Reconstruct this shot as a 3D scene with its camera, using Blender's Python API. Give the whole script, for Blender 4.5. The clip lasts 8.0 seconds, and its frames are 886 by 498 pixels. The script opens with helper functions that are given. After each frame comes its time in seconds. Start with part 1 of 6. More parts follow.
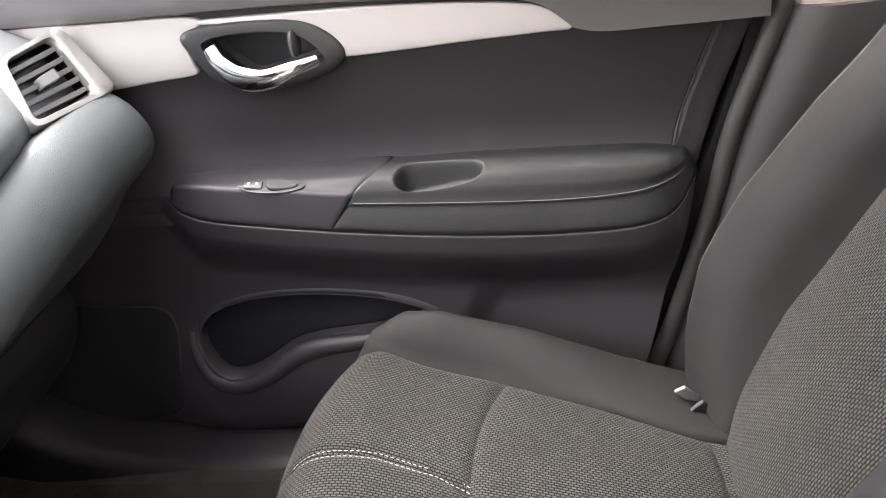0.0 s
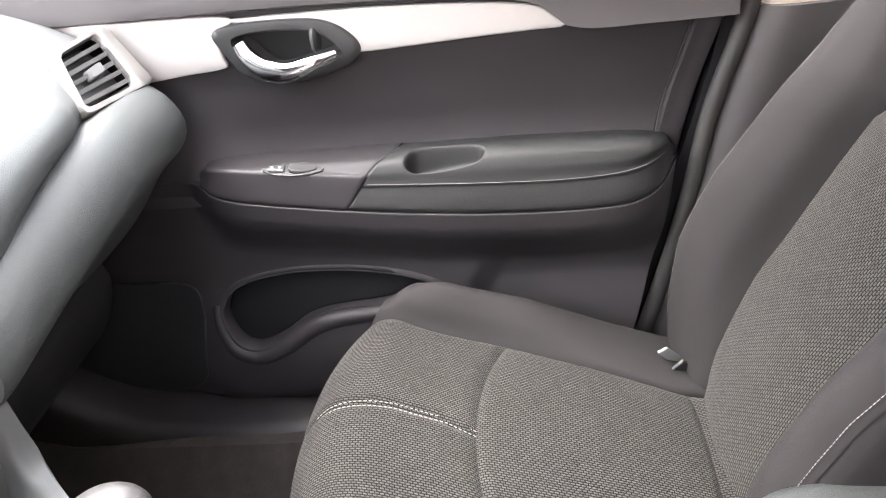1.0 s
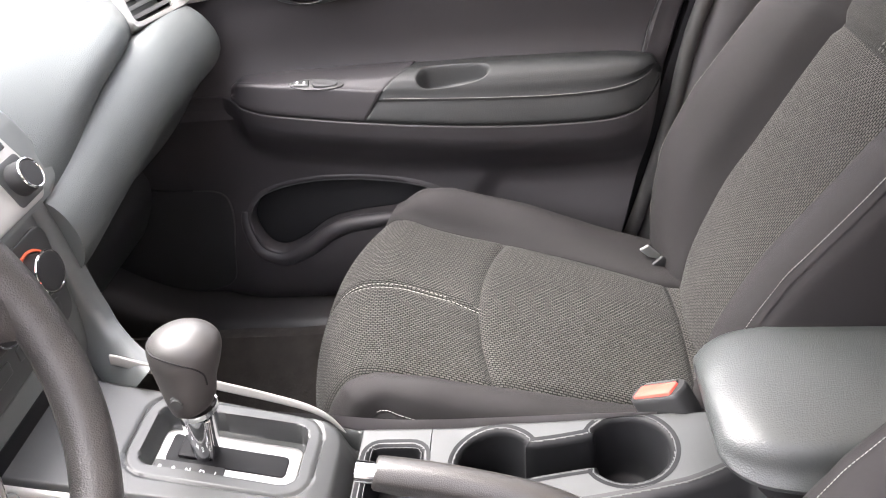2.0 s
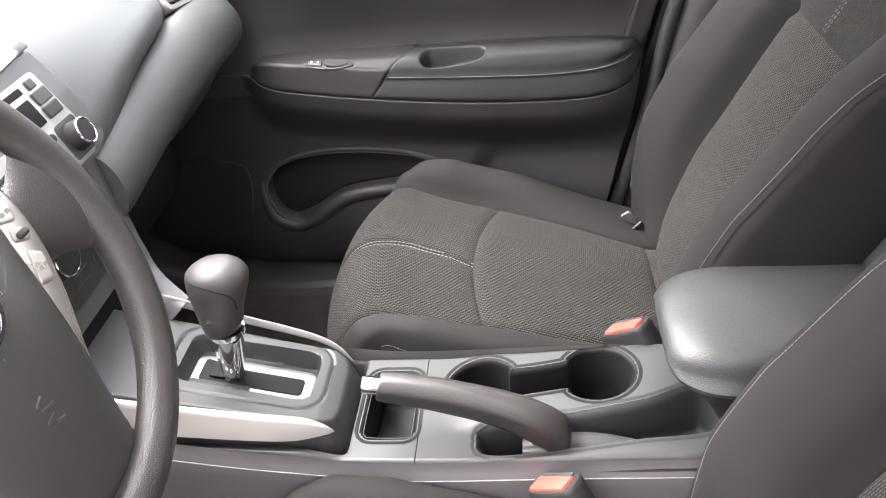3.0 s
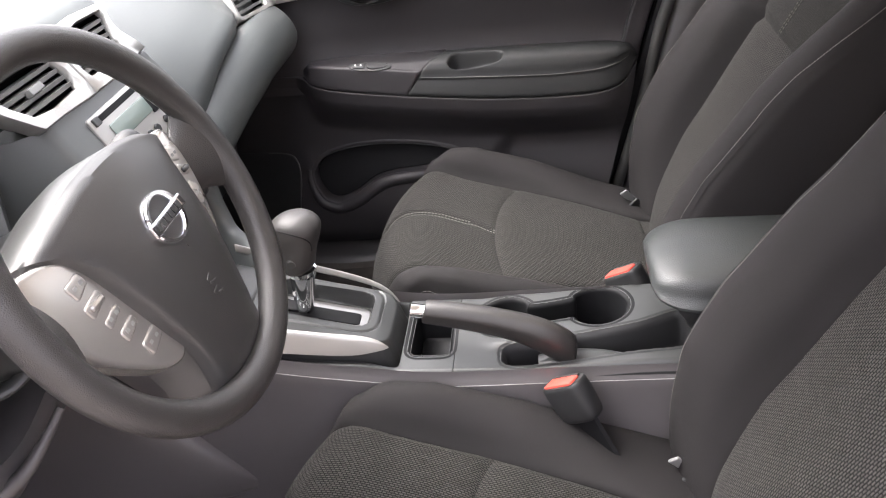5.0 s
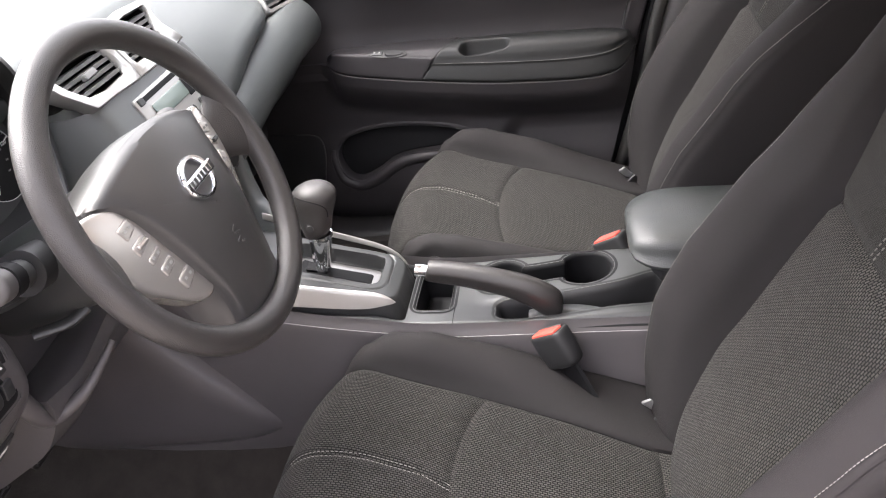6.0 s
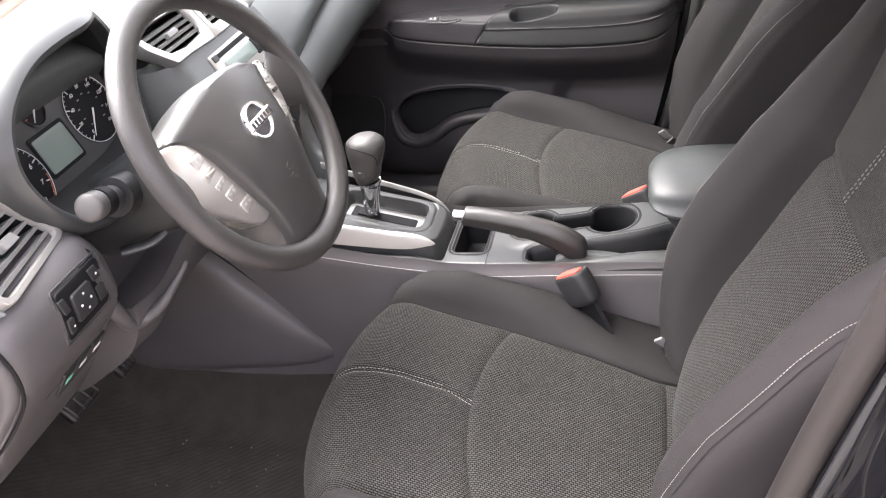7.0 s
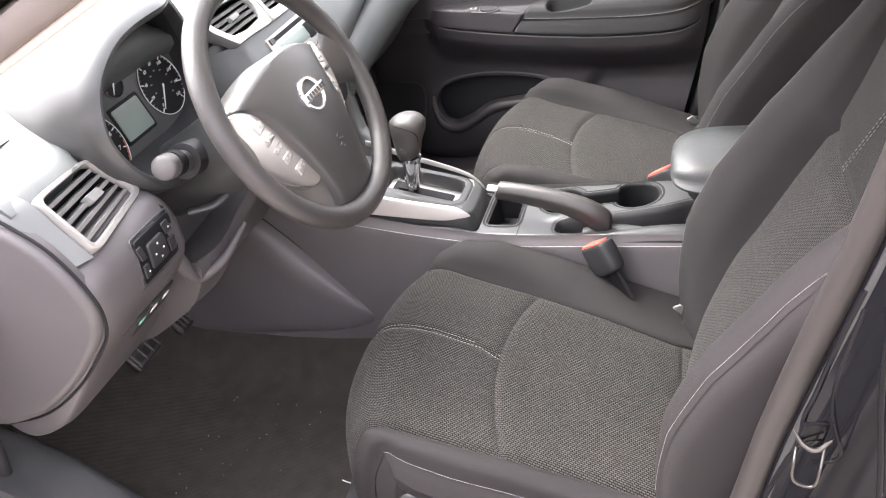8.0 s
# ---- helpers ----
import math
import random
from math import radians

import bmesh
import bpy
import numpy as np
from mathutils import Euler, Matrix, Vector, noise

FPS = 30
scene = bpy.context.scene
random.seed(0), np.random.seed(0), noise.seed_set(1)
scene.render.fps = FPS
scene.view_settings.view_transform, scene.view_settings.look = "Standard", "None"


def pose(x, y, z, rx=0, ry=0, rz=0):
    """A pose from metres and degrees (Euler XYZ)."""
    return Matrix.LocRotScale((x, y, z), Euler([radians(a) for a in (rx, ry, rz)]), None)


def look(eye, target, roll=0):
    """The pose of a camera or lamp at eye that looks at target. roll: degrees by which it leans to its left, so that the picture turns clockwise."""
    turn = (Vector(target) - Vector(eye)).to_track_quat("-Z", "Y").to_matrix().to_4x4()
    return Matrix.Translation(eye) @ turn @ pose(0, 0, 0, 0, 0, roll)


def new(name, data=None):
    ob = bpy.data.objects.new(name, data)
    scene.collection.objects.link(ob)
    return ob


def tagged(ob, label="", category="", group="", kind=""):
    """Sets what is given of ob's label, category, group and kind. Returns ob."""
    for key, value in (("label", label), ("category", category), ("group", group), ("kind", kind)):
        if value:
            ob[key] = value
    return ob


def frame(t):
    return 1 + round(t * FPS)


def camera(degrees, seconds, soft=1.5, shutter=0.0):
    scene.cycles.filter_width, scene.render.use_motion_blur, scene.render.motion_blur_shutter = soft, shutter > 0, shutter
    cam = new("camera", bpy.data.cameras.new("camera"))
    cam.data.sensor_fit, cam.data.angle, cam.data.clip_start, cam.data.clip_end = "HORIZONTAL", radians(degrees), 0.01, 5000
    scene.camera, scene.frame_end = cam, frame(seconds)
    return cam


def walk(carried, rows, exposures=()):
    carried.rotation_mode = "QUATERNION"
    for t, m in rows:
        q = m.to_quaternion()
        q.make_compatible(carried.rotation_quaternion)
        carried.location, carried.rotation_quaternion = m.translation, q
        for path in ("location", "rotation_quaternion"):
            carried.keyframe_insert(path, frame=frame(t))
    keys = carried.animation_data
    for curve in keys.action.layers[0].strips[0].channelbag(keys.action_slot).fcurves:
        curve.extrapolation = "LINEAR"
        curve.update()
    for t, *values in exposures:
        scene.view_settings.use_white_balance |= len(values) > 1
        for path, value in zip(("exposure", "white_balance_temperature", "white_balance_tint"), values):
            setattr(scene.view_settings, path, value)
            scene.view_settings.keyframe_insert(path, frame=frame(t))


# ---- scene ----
cam = camera(58.3, 8.0, 1.1)
PATH = [
    (0, (0.044, 0.055, 1.267), (-0.208, 1.76, 0.252), -7.4),
    (0.5, (0.034, 0.004, 1.274), (-0.179, 1.725, 0.277), -6.9),
    (1, (0.035, -0.059, 1.287), (-0.194, 1.656, 0.285), -7.2),
    (1.5, (0.032, -0.137, 1.295), (-0.203, 1.537, 0.227), -7.1),
    (2.8, (0.053, -0.321, 1.317), (-0.182, 1.32, 0.198), -6.6),
    (3, (0.06, -0.347, 1.324), (-0.19, 1.297, 0.213), -6.8),
    (3.5, (0.069, -0.396, 1.336), (-0.222, 1.26, 0.253), -7.6),
    (4, (0.058, -0.45, 1.355), (-0.22, 1.223, 0.296), -7.3),
    (4.5, (0.052, -0.521, 1.37), (-0.221, 1.167, 0.332), -6.9),
    (5, (0.055, -0.59, 1.379), (-0.217, 1.08, 0.312), -7.3),
    (5.2, (0.066, -0.616, 1.384), (-0.217, 1.042, 0.3), -7.8),
    (6.5, (0.172, -0.779, 1.429), (-0.281, 0.849, 0.359), -9.5),
    (7, (0.213, -0.838, 1.437), (-0.331, 0.737, 0.331), -10.7),
    (7.5, (0.23, -0.898, 1.445), (-0.331, 0.685, 0.358), -10.5),
    (8, (0.25, -0.946, 1.454), (-0.387, 0.601, 0.358), -11.4),
]
EXPOSURES = [(t, e, 6650, 20) for t, e in ((0.0, 3.0), (0.5, 3.45), (1.0, 3.45), (1.5, 3.45), (3.0, 3.1), (3.5, 2.87), (4.0, 2.55), (4.5, 2.52), (5.0, 2.5), (6.5, 2.58), (7.0, 2.93), (7.5, 2.93), (8.0, 3.12))]
walk(cam, [(t, look(eye, target, roll)) for t, eye, target, roll in PATH], EXPOSURES)

# ---- light: soft overcast daylight ----
world = bpy.data.worlds.new("sky")
scene.world = world
world.use_nodes = True
wn, wl = world.node_tree.nodes, world.node_tree.links
sky = wn.new("ShaderNodeTexSky")
sky.sky_type = "NISHITA"
sky.sun_disc = False
sky.sun_elevation, sky.sun_rotation = radians(59), radians(282)
sky.air_density, sky.dust_density, sky.ozone_density = 1.0, 6.0, 1.0
sky_grey = wn.new("ShaderNodeHueSaturation")
sky_grey.inputs["Saturation"].default_value = 0.25
wl.new(sky.outputs[0], sky_grey.inputs["Color"])
wl.new(sky_grey.outputs[0], wn["Background"].inputs["Color"])
wn["Background"].inputs["Strength"].default_value = 0.26
sun = bpy.data.lights.new("sun", "SUN")
sun.energy, sun.angle, sun.color = 0.6, radians(60), (1.0, 0.96, 0.92)
sun_ob = new("sun", sun)
sun_ob.matrix_basis = look((-5.15, 1.1, 8.9), (0, 0, 0.8))

# ---- helpers for meshes ----


def catmull(pts, n, closed=False):
    """n points along the smooth curve through pts, at even steps of arc length."""
    p = np.array(pts, float)
    m = len(p)
    if m == 2 and not closed:
        k = np.linspace(0, 1, n)[:, None]
        return p[0] * (1 - k) + p[1] * k
    if closed:
        q = np.vstack([p[-1], p, p[0], p[1]])
        segs = m
    else:
        q = np.vstack([2 * p[0] - p[1], p, 2 * p[-1] - p[-2]])
        segs = m - 1
    out = []
    for i in range(segs):
        a, b, c, d = q[i:i + 4]
        t = np.linspace(0, 1, 16, endpoint=False)[:, None]
        out.append(0.5 * (2 * b + (c - a) * t + (2 * a - 5 * b + 4 * c - d) * t ** 2 + (3 * b - a - 3 * c + d) * t ** 3))
    out = np.vstack(out + [q[1:2] if closed else q[-2:-1]])
    length = np.concatenate([[0], np.cumsum(np.linalg.norm(np.diff(out, axis=0), axis=1))])
    want = np.linspace(0, length[-1], n + 1 if closed else n)
    if closed:
        want = want[:-1]
    return np.stack([np.interp(want, length, out[:, k]) for k in range(p.shape[1])], axis=1)


def grid(bm, rows, close_u=False, close_v=False, cap=False, uv=True):
    """Faces between rows of points; uv in metres along the rows and across them."""
    rows = np.array(rows, float)
    nu, nv = rows.shape[:2]
    vs = [[bm.verts.new(p) for p in r] for r in rows]
    layer = bm.loops.layers.uv.verify()
    du = np.concatenate([[0], np.cumsum(np.linalg.norm(np.diff(rows, axis=0), axis=2).mean(axis=1))])
    dv = np.cumsum(np.concatenate([np.zeros((nu, 1)), np.linalg.norm(np.diff(rows, axis=1), axis=2)], axis=1), axis=1)
    dv = dv - dv[:, nv // 2:nv // 2 + 1]
    for i in range(nu if close_u else nu - 1):
        for j in range(nv if close_v else nv - 1):
            i2, j2 = (i + 1) % nu, (j + 1) % nv
            try:
                f = bm.faces.new((vs[i][j], vs[i2][j], vs[i2][j2], vs[i][j2]))
            except ValueError:
                continue
            for loop, (a, b) in zip(f.loops, ((i, j), (i2, j), (i2, j2), (i, j2))):
                loop[layer].uv = (dv[a][b], du[a])
    if cap:
        for r in (vs[0], vs[-1]):
            c = bm.verts.new(sum((v.co for v in r), Vector()) / len(r))
            for j in range(len(r) if close_v else len(r) - 1):
                bm.faces.new((c, r[j], r[(j + 1) % len(r)]))
    return bm


def loft(sections, nu, nv, closed=True, cap=True, bm=None, smooth_u=True):
    """A body through cross-sections of equal point counts."""
    bm = bm or bmesh.new()
    rs = np.array([catmull(s, nv, closed) for s in sections])
    if smooth_u and len(sections) > 2:
        cols = [catmull(rs[:, j], nu) for j in range(nv)]
        rows = np.stack(cols, axis=1)
    else:
        rows = rs
    return grid(bm, rows, close_v=closed, cap=cap and closed)


def tube(path, radius, sides=12, n=40, closed=False, bm=None, flat=1.0, cap=True):
    """A round bar along a curve; radius is a number or a function of 0..1."""
    bm = bm or bmesh.new()
    p = catmull(path, n, closed)
    rows = []
    ref = None
    for i in range(n):
        a, b = p[(i - 1) % n if closed else max(i - 1, 0)], p[(i + 1) % n if closed else min(i + 1, n - 1)]
        t = Vector(b - a).normalized()
        if ref is None:
            ref = Vector((0, 0, 1)) if abs(t.z) < 0.9 else Vector((1, 0, 0))
        s = t.cross(ref).normalized()
        ref = s.cross(t).normalized()
        r = radius(i / (n - 1)) if callable(radius) else radius
        rows.append([Vector(p[i]) + (s * math.cos(k) + ref * math.sin(k) * flat) * r for k in np.linspace(0, 2 * math.pi, sides, endpoint=False)])
    return grid(bm, rows, close_u=closed, close_v=True, cap=cap and not closed)


def inset(o, d):
    """A closed 2D outline moved inwards by d."""
    o = np.array(o, float)
    t = np.roll(o, -1, 0) - np.roll(o, 1, 0)
    t /= np.linalg.norm(t, axis=1)[:, None] + 1e-9
    nrm = np.stack([-t[:, 1], t[:, 0]], 1)
    area = 0.5 * np.sum(o[:, 0] * np.roll(o[:, 1], -1) - np.roll(o[:, 0], -1) * o[:, 1])
    return o + nrm * d * (1 if area > 0 else -1)


def plate(outline, place, depth, bevel=0.003, n=48, smooth=True, bm=None, base=0.0, crown=0.0):
    """A plate with rounded rims: outline in (u, v), place(u, v, height) gives the world point."""
    bm = bm or bmesh.new()
    o = catmull(outline, n, True) if smooth else np.array(outline, float)
    rows = [[place(u, v, base) for u, v in o]]
    for k in (0.0, 0.35, 0.7, 1.0):
        a = k * math.pi / 2
        q = inset(o, bevel * (1 - math.cos(a)))
        rows.append([place(u, v, base + depth - bevel + bevel * math.sin(a)) for u, v in q])
    c = o.mean(axis=0)
    q = inset(o, bevel)
    for k in (0.75, 0.5, 0.25):
        rows.append([place(*(c + (p - c) * k), base + depth + crown * (1 - k * k)) for p in q])
    grid(bm, rows, close_v=True)
    mid = bm.verts.new(place(c[0], c[1], base + depth + crown))
    last = list(bm.verts)[-1 - len(o):-1]
    for j in range(len(o)):
        bm.faces.new((last[j], last[(j + 1) % len(o)], mid))
    return bm


def rounded(o, r):
    """A closed outline with its corners rounded off."""
    out = []
    m = len(o)
    for i in range(m):
        p, a, b = np.array(o[i]), np.array(o[i - 1]), np.array(o[(i + 1) % m])
        ua, ub = (a - p) / np.linalg.norm(a - p), (b - p) / np.linalg.norm(b - p)
        for k in np.linspace(0, 1, 6):
            out.append((p + ua * r) * (1 - k) ** 2 + 2 * k * (1 - k) * p + (p + ub * r) * k * k)
    return np.array(out)


def rbox(centre, size, r=0.004, m=None, bm=None):
    """A box with rounded edges; m turns it about its centre."""
    bm = bm or bmesh.new()
    hx, hy, hz = (max(k / 2, 1e-4) for k in size)
    r = min(r, hx * 0.99, hy * 0.99, hz * 0.99)
    o = []
    for sx, sy, a0 in ((1, 1, 0), (-1, 1, 90), (-1, -1, 180), (1, -1, 270)):
        for k in range(4):
            a = radians(a0 + 30 * k)
            o.append((sx * (hx - r) + r * math.cos(a), sy * (hy - r) + r * math.sin(a)))
    rows = []
    for z, d in ((-hz, r), (-hz + 0.3 * r, 0.3 * r), (-hz + r, 0), (hz - r, 0), (hz - 0.3 * r, 0.3 * r), (hz, r)):
        q = inset(o, d) if d else np.array(o)
        rows.append([(m or Matrix()) @ Vector((x, y, z)) + Vector(centre) for x, y in q])
    return grid(bm, rows, close_v=True, cap=True)


def thing(name, label, category, at=(0, 0, 0), group="", kind=""):
    ob = new(name)
    ob.empty_display_size = 0.05
    ob.location = at
    return tagged(ob, label, category, group, kind)


def part(name, bm, material, parent=None, label="", angle=40):
    """One mesh object under a thing or a part."""
    bmesh.ops.recalc_face_normals(bm, faces=bm.faces)
    for f in bm.faces:
        f.smooth = True
    for e in bm.edges:
        if len(e.link_faces) == 2 and e.calc_face_angle(0) > radians(angle):
            e.smooth = False
    me = bpy.data.meshes.new(name)
    bm.to_mesh(me)
    bm.free()
    me.materials.append(material)
    ob = new(name, me)
    if parent:
        ob.parent = parent
        if parent.type == "EMPTY":
            ob.matrix_parent_inverse = Matrix.Translation(-parent.location)
    if label:
        ob["label"] = label
    return ob


def stitches(path, step, length, r, material, parent, lift=(0, 0, 0), n=200, label="pale thread stitching"):
    """Short raised threads in a row along a curve, as one part."""
    p = catmull(path, n)
    length_all = np.linalg.norm(np.diff(p, axis=0), axis=1).sum()
    count = max(int(length_all / step), 2)
    q = catmull(path, count * 4)
    bm = bmesh.new()
    for i in range(count - 1):
        a = Vector(q[i * 4]) + Vector(lift)
        b = a + (Vector(q[i * 4 + 3]) + Vector(lift) - a).normalized() * length
        t = (b - a).normalized()
        s = t.cross(Vector((0.3, 0.2, 0.9))).normalized()
        w = s.cross(t)
        rows = []
        for k, rr in ((0, 0.35), (0.2, 1), (0.8, 1), (1, 0.35)):
            c = a + (b - a) * k
            rows.append([c + (s * math.cos(g) + w * math.sin(g)) * r * rr for g in (0, 1.57, 3.14, 4.71)])
        grid(bm, rows, close_v=True, uv=False)
    return part("stitching", bm, material, parent, label)


# ---- materials ----
def material(name, colour, rough=0.5, metal=0.0, grain=0.0, scale=900.0, vary=0.15, coat=0.0, spec=0.5, stain=8.0, kind="noise", ribs=0.0, patchy=0.07):
    """A surface with fine relief and broad uneven tone and sheen."""
    mat = bpy.data.materials.new(name)
    mat.use_nodes = True
    n, l = mat.node_tree.nodes, mat.node_tree.links
    b = n["Principled BSDF"]
    b.inputs["Metallic"].default_value = metal
    b.inputs["Specular IOR Level"].default_value = spec
    b.inputs["Coat Weight"].default_value = coat
    b.inputs["Coat Roughness"].default_value = 0.1
    tc = n.new("ShaderNodeTexCoord")
    big = n.new("ShaderNodeTexNoise")
    big.inputs["Scale"].default_value = stain
    big.inputs["Detail"].default_value = 5
    fine = n.new("ShaderNodeTexVoronoi" if kind == "leather" else "ShaderNodeTexNoise")
    fine.inputs["Scale"].default_value = scale
    l.new(tc.outputs["Object"], big.inputs["Vector"])
    l.new(tc.outputs["Object"], fine.inputs["Vector"])
    mix = n.new("ShaderNodeMix")
    mix.data_type = "RGBA"
    mix.inputs["A"].default_value = (*[c * (1 - vary) for c in colour], 1)
    mix.inputs["B"].default_value = (*[min(c * (1 + vary), 1) for c in colour], 1)
    l.new(big.outputs[0], mix.inputs["Factor"])
    l.new(mix.outputs["Result"], b.inputs["Base Color"])
    mr = n.new("ShaderNodeMapRange")
    mr.inputs["To Min"].default_value, mr.inputs["To Max"].default_value = rough - patchy, min(rough + patchy, 1)
    l.new(big.outputs[0], mr.inputs["Value"])
    l.new(mr.outputs[0], b.inputs["Roughness"])
    if grain:
        bump = n.new("ShaderNodeBump")
        bump.inputs["Strength"].default_value = grain
        bump.inputs["Distance"].default_value = 0.0006
        l.new(fine.outputs["Distance" if kind == "leather" else 0], bump.inputs["Height"])
        l.new(bump.outputs[0], b.inputs["Normal"])
        if ribs:
            wave = n.new("ShaderNodeTexWave")
            wave.inputs["Scale"].default_value = ribs / 6.28
            wave.inputs["Distortion"].default_value = 3.0
            wave.inputs["Detail Scale"].default_value = 3.0
            turn = n.new("ShaderNodeMapping")
            turn.inputs["Rotation"].default_value = (0, 0, 0.9)
            l.new(tc.outputs["Object"], turn.inputs["Vector"])
            l.new(turn.outputs[0], wave.inputs["Vector"])
            ridge = n.new("ShaderNodeBump")
            ridge.inputs["Strength"].default_value = 0.35
            ridge.inputs["Distance"].default_value = 0.0012
            l.new(wave.outputs["Fac"], ridge.inputs["Height"])
            l.new(bump.outputs[0], ridge.inputs["Normal"])
            l.new(ridge.outputs[0], b.inputs["Normal"])
    return mat


def weave(name, light, dark, gap, pitch, ratio, bump_size=0.6, rough=0.9):
    """Woven cloth: staggered yarns, in the metres of the uv map."""
    mat = bpy.data.materials.new(name)
    mat.use_nodes = True
    n, l = mat.node_tree.nodes, mat.node_tree.links
    b = n["Principled BSDF"]
    b.inputs["Roughness"].default_value = rough
    b.inputs["Specular IOR Level"].default_value = 0.15
    b.inputs["Sheen Weight"].default_value = 0.04
    b.inputs["Sheen Roughness"].default_value = 0.5
    uvn = n.new("ShaderNodeUVMap")
    wob = n.new("ShaderNodeTexNoise")
    wob.inputs["Scale"].default_value = 60
    l.new(uvn.outputs[0], wob.inputs["Vector"])
    add = n.new("ShaderNodeVectorMath")
    add.operation = "MULTIPLY_ADD"
    add.inputs[1].default_value = (0.0005, 0.0005, 0)
    l.new(wob.outputs["Color"], add.inputs[0])
    turn = n.new("ShaderNodeMapping")
    turn.inputs["Rotation"].default_value = (0, 0, radians(90))
    l.new(uvn.outputs[0], turn.inputs["Vector"])
    l.new(turn.outputs[0], add.inputs[2])
    br = n.new("ShaderNodeTexBrick")
    br.inputs["Scale"].default_value = 1.0 / pitch
    br.inputs["Brick Width"].default_value = ratio
    br.inputs["Row Height"].default_value = 1.0
    br.inputs["Mortar Size"].default_value = 0.3
    br.inputs["Mortar Smooth"].default_value = 0.62
    br.inputs["Bias"].default_value = 0.0
    for key, c in (("Color1", light), ("Color2", dark), ("Mortar", gap)):
        br.inputs[key].default_value = (*c, 1)
    l.new(add.outputs[0], br.inputs["Vector"])
    big = n.new("ShaderNodeTexNoise")
    big.inputs["Scale"].default_value = 9
    big.inputs["Detail"].default_value = 6
    l.new(uvn.outputs[0], big.inputs["Vector"])
    mr = n.new("ShaderNodeMapRange")
    mr.inputs["To Min"].default_value, mr.inputs["To Max"].default_value = 0.8, 1.2
    l.new(big.outputs[0], mr.inputs["Value"])
    tone = n.new("ShaderNodeVectorMath")
    tone.operation = "SCALE"
    l.new(br.outputs["Color"], tone.inputs[0])
    l.new(mr.outputs[0], tone.inputs["Scale"])
    l.new(tone.outputs[0], b.inputs["Base Color"])
    inv = n.new("ShaderNodeMath")
    inv.operation = "SUBTRACT"
    inv.inputs[0].default_value = 1.0
    l.new(br.outputs["Fac"], inv.inputs[1])
    bump = n.new("ShaderNodeBump")
    bump.inputs["Strength"].default_value = bump_size
    bump.inputs["Distance"].default_value = 0.001
    l.new(inv.outputs[0], bump.inputs["Height"])
    l.new(bump.outputs[0], b.inputs["Normal"])
    return mat


PLASTIC = material("grained_charcoal_plastic", (0.076, 0.0705, 0.072), 0.44, grain=0.2, scale=1600)
PAD = material("soft_dash_skin", (0.082, 0.089, 0.088), 0.5, grain=0.45, scale=900, kind="leather", spec=0.4)
DOOR_SKIN = material("door_charcoal_plastic", (0.032, 0.029, 0.031), 0.48, grain=0.25, scale=1300, spec=0.4)
SEAL_GREY = material("worn_grey_seal", (0.05, 0.048, 0.046), 0.5, grain=0.2)
DARK = material("dark_plastic", (0.018, 0.018, 0.019), 0.55, grain=0.15)
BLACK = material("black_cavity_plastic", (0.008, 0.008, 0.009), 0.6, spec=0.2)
SATIN = material("satin_charcoal_plastic", (0.043, 0.044, 0.044), 0.38, grain=0.1)
SILVER = material("silver_paint", (0.44, 0.43, 0.412), 0.36, metal=0.6, vary=0.04, grain=0.03, scale=3000)
GATE_METAL = material("gate_plate_metal", (0.34, 0.33, 0.32), 0.3, metal=0.8, vary=0.05)
CHROME = material("chrome", (0.85, 0.86, 0.88), 0.08, metal=1.0, vary=0.02)
DOOR_PAD = material("door_pad_leatherette", (0.022, 0.0225, 0.0225), 0.5, grain=0.3, scale=900, kind="leather", spec=0.4)
LEATHER = material("black_leatherette", (0.042, 0.045, 0.045), 0.4, grain=0.5, scale=650, kind="leather")
WHEEL_SKIN = material("grained_wheel_skin", (0.043, 0.04, 0.039), 0.3, grain=0.5, scale=900, kind="leather")
HUB_SKIN = material("hub_skin", (0.05, 0.0485, 0.048), 0.34, grain=0.2, scale=1300, kind="leather")
CLOTH_FINE = material("charcoal_bolster_cloth", (0.0185, 0.0168, 0.0173), 0.8, grain=0.5, scale=2200, spec=0.2, vary=0.12)
CLOTH_WEAVE = weave("coarse_grey_weave", (0.062, 0.0582, 0.0545), (0.042, 0.0393, 0.0366), (0.006, 0.0056, 0.0053), 0.0034, 1.7, 0.9)
CLOTH_UPPER = weave("flat_grey_weave", (0.034, 0.0325, 0.030), (0.021, 0.020, 0.0183), (0.006, 0.0056, 0.005), 0.0022, 2.4, 0.6)
CLOTH_SIDE = material("dark_side_cloth", (0.019, 0.0173, 0.018), 0.7, grain=0.4, scale=2000, spec=0.25)
CLOTH_WEAVE_THREAD = material("grey_thread", (0.12, 0.115, 0.105), 0.85)
THREAD = material("pale_thread", (0.2, 0.192, 0.18), 0.8)
CARPET = material("ribbed_black_carpet", (0.047, 0.042, 0.0385), 0.95, grain=1.0, scale=400, vary=0.45, spec=0.1, stain=26, ribs=190)
RUBBER = material("grey_rubber_seal", (0.018, 0.0155, 0.0147), 0.42, grain=0.2)
BLACK_PAINT = material("black_car_paint", (0.005, 0.005, 0.006), 0.1, spec=0.1, vary=0.05)
RED = material("red_release_button", (0.62, 0.07, 0.05), 0.55, vary=0.05)
BEIGE = material("beige_pillar_cloth", (0.55, 0.48, 0.42), 0.8, grain=0.3)
WHITE_MARK = material("white_print", (0.75, 0.75, 0.74), 0.6)
GREEN_MARK = material("green_lit_mark", (0.25, 0.7, 0.55), 0.5)
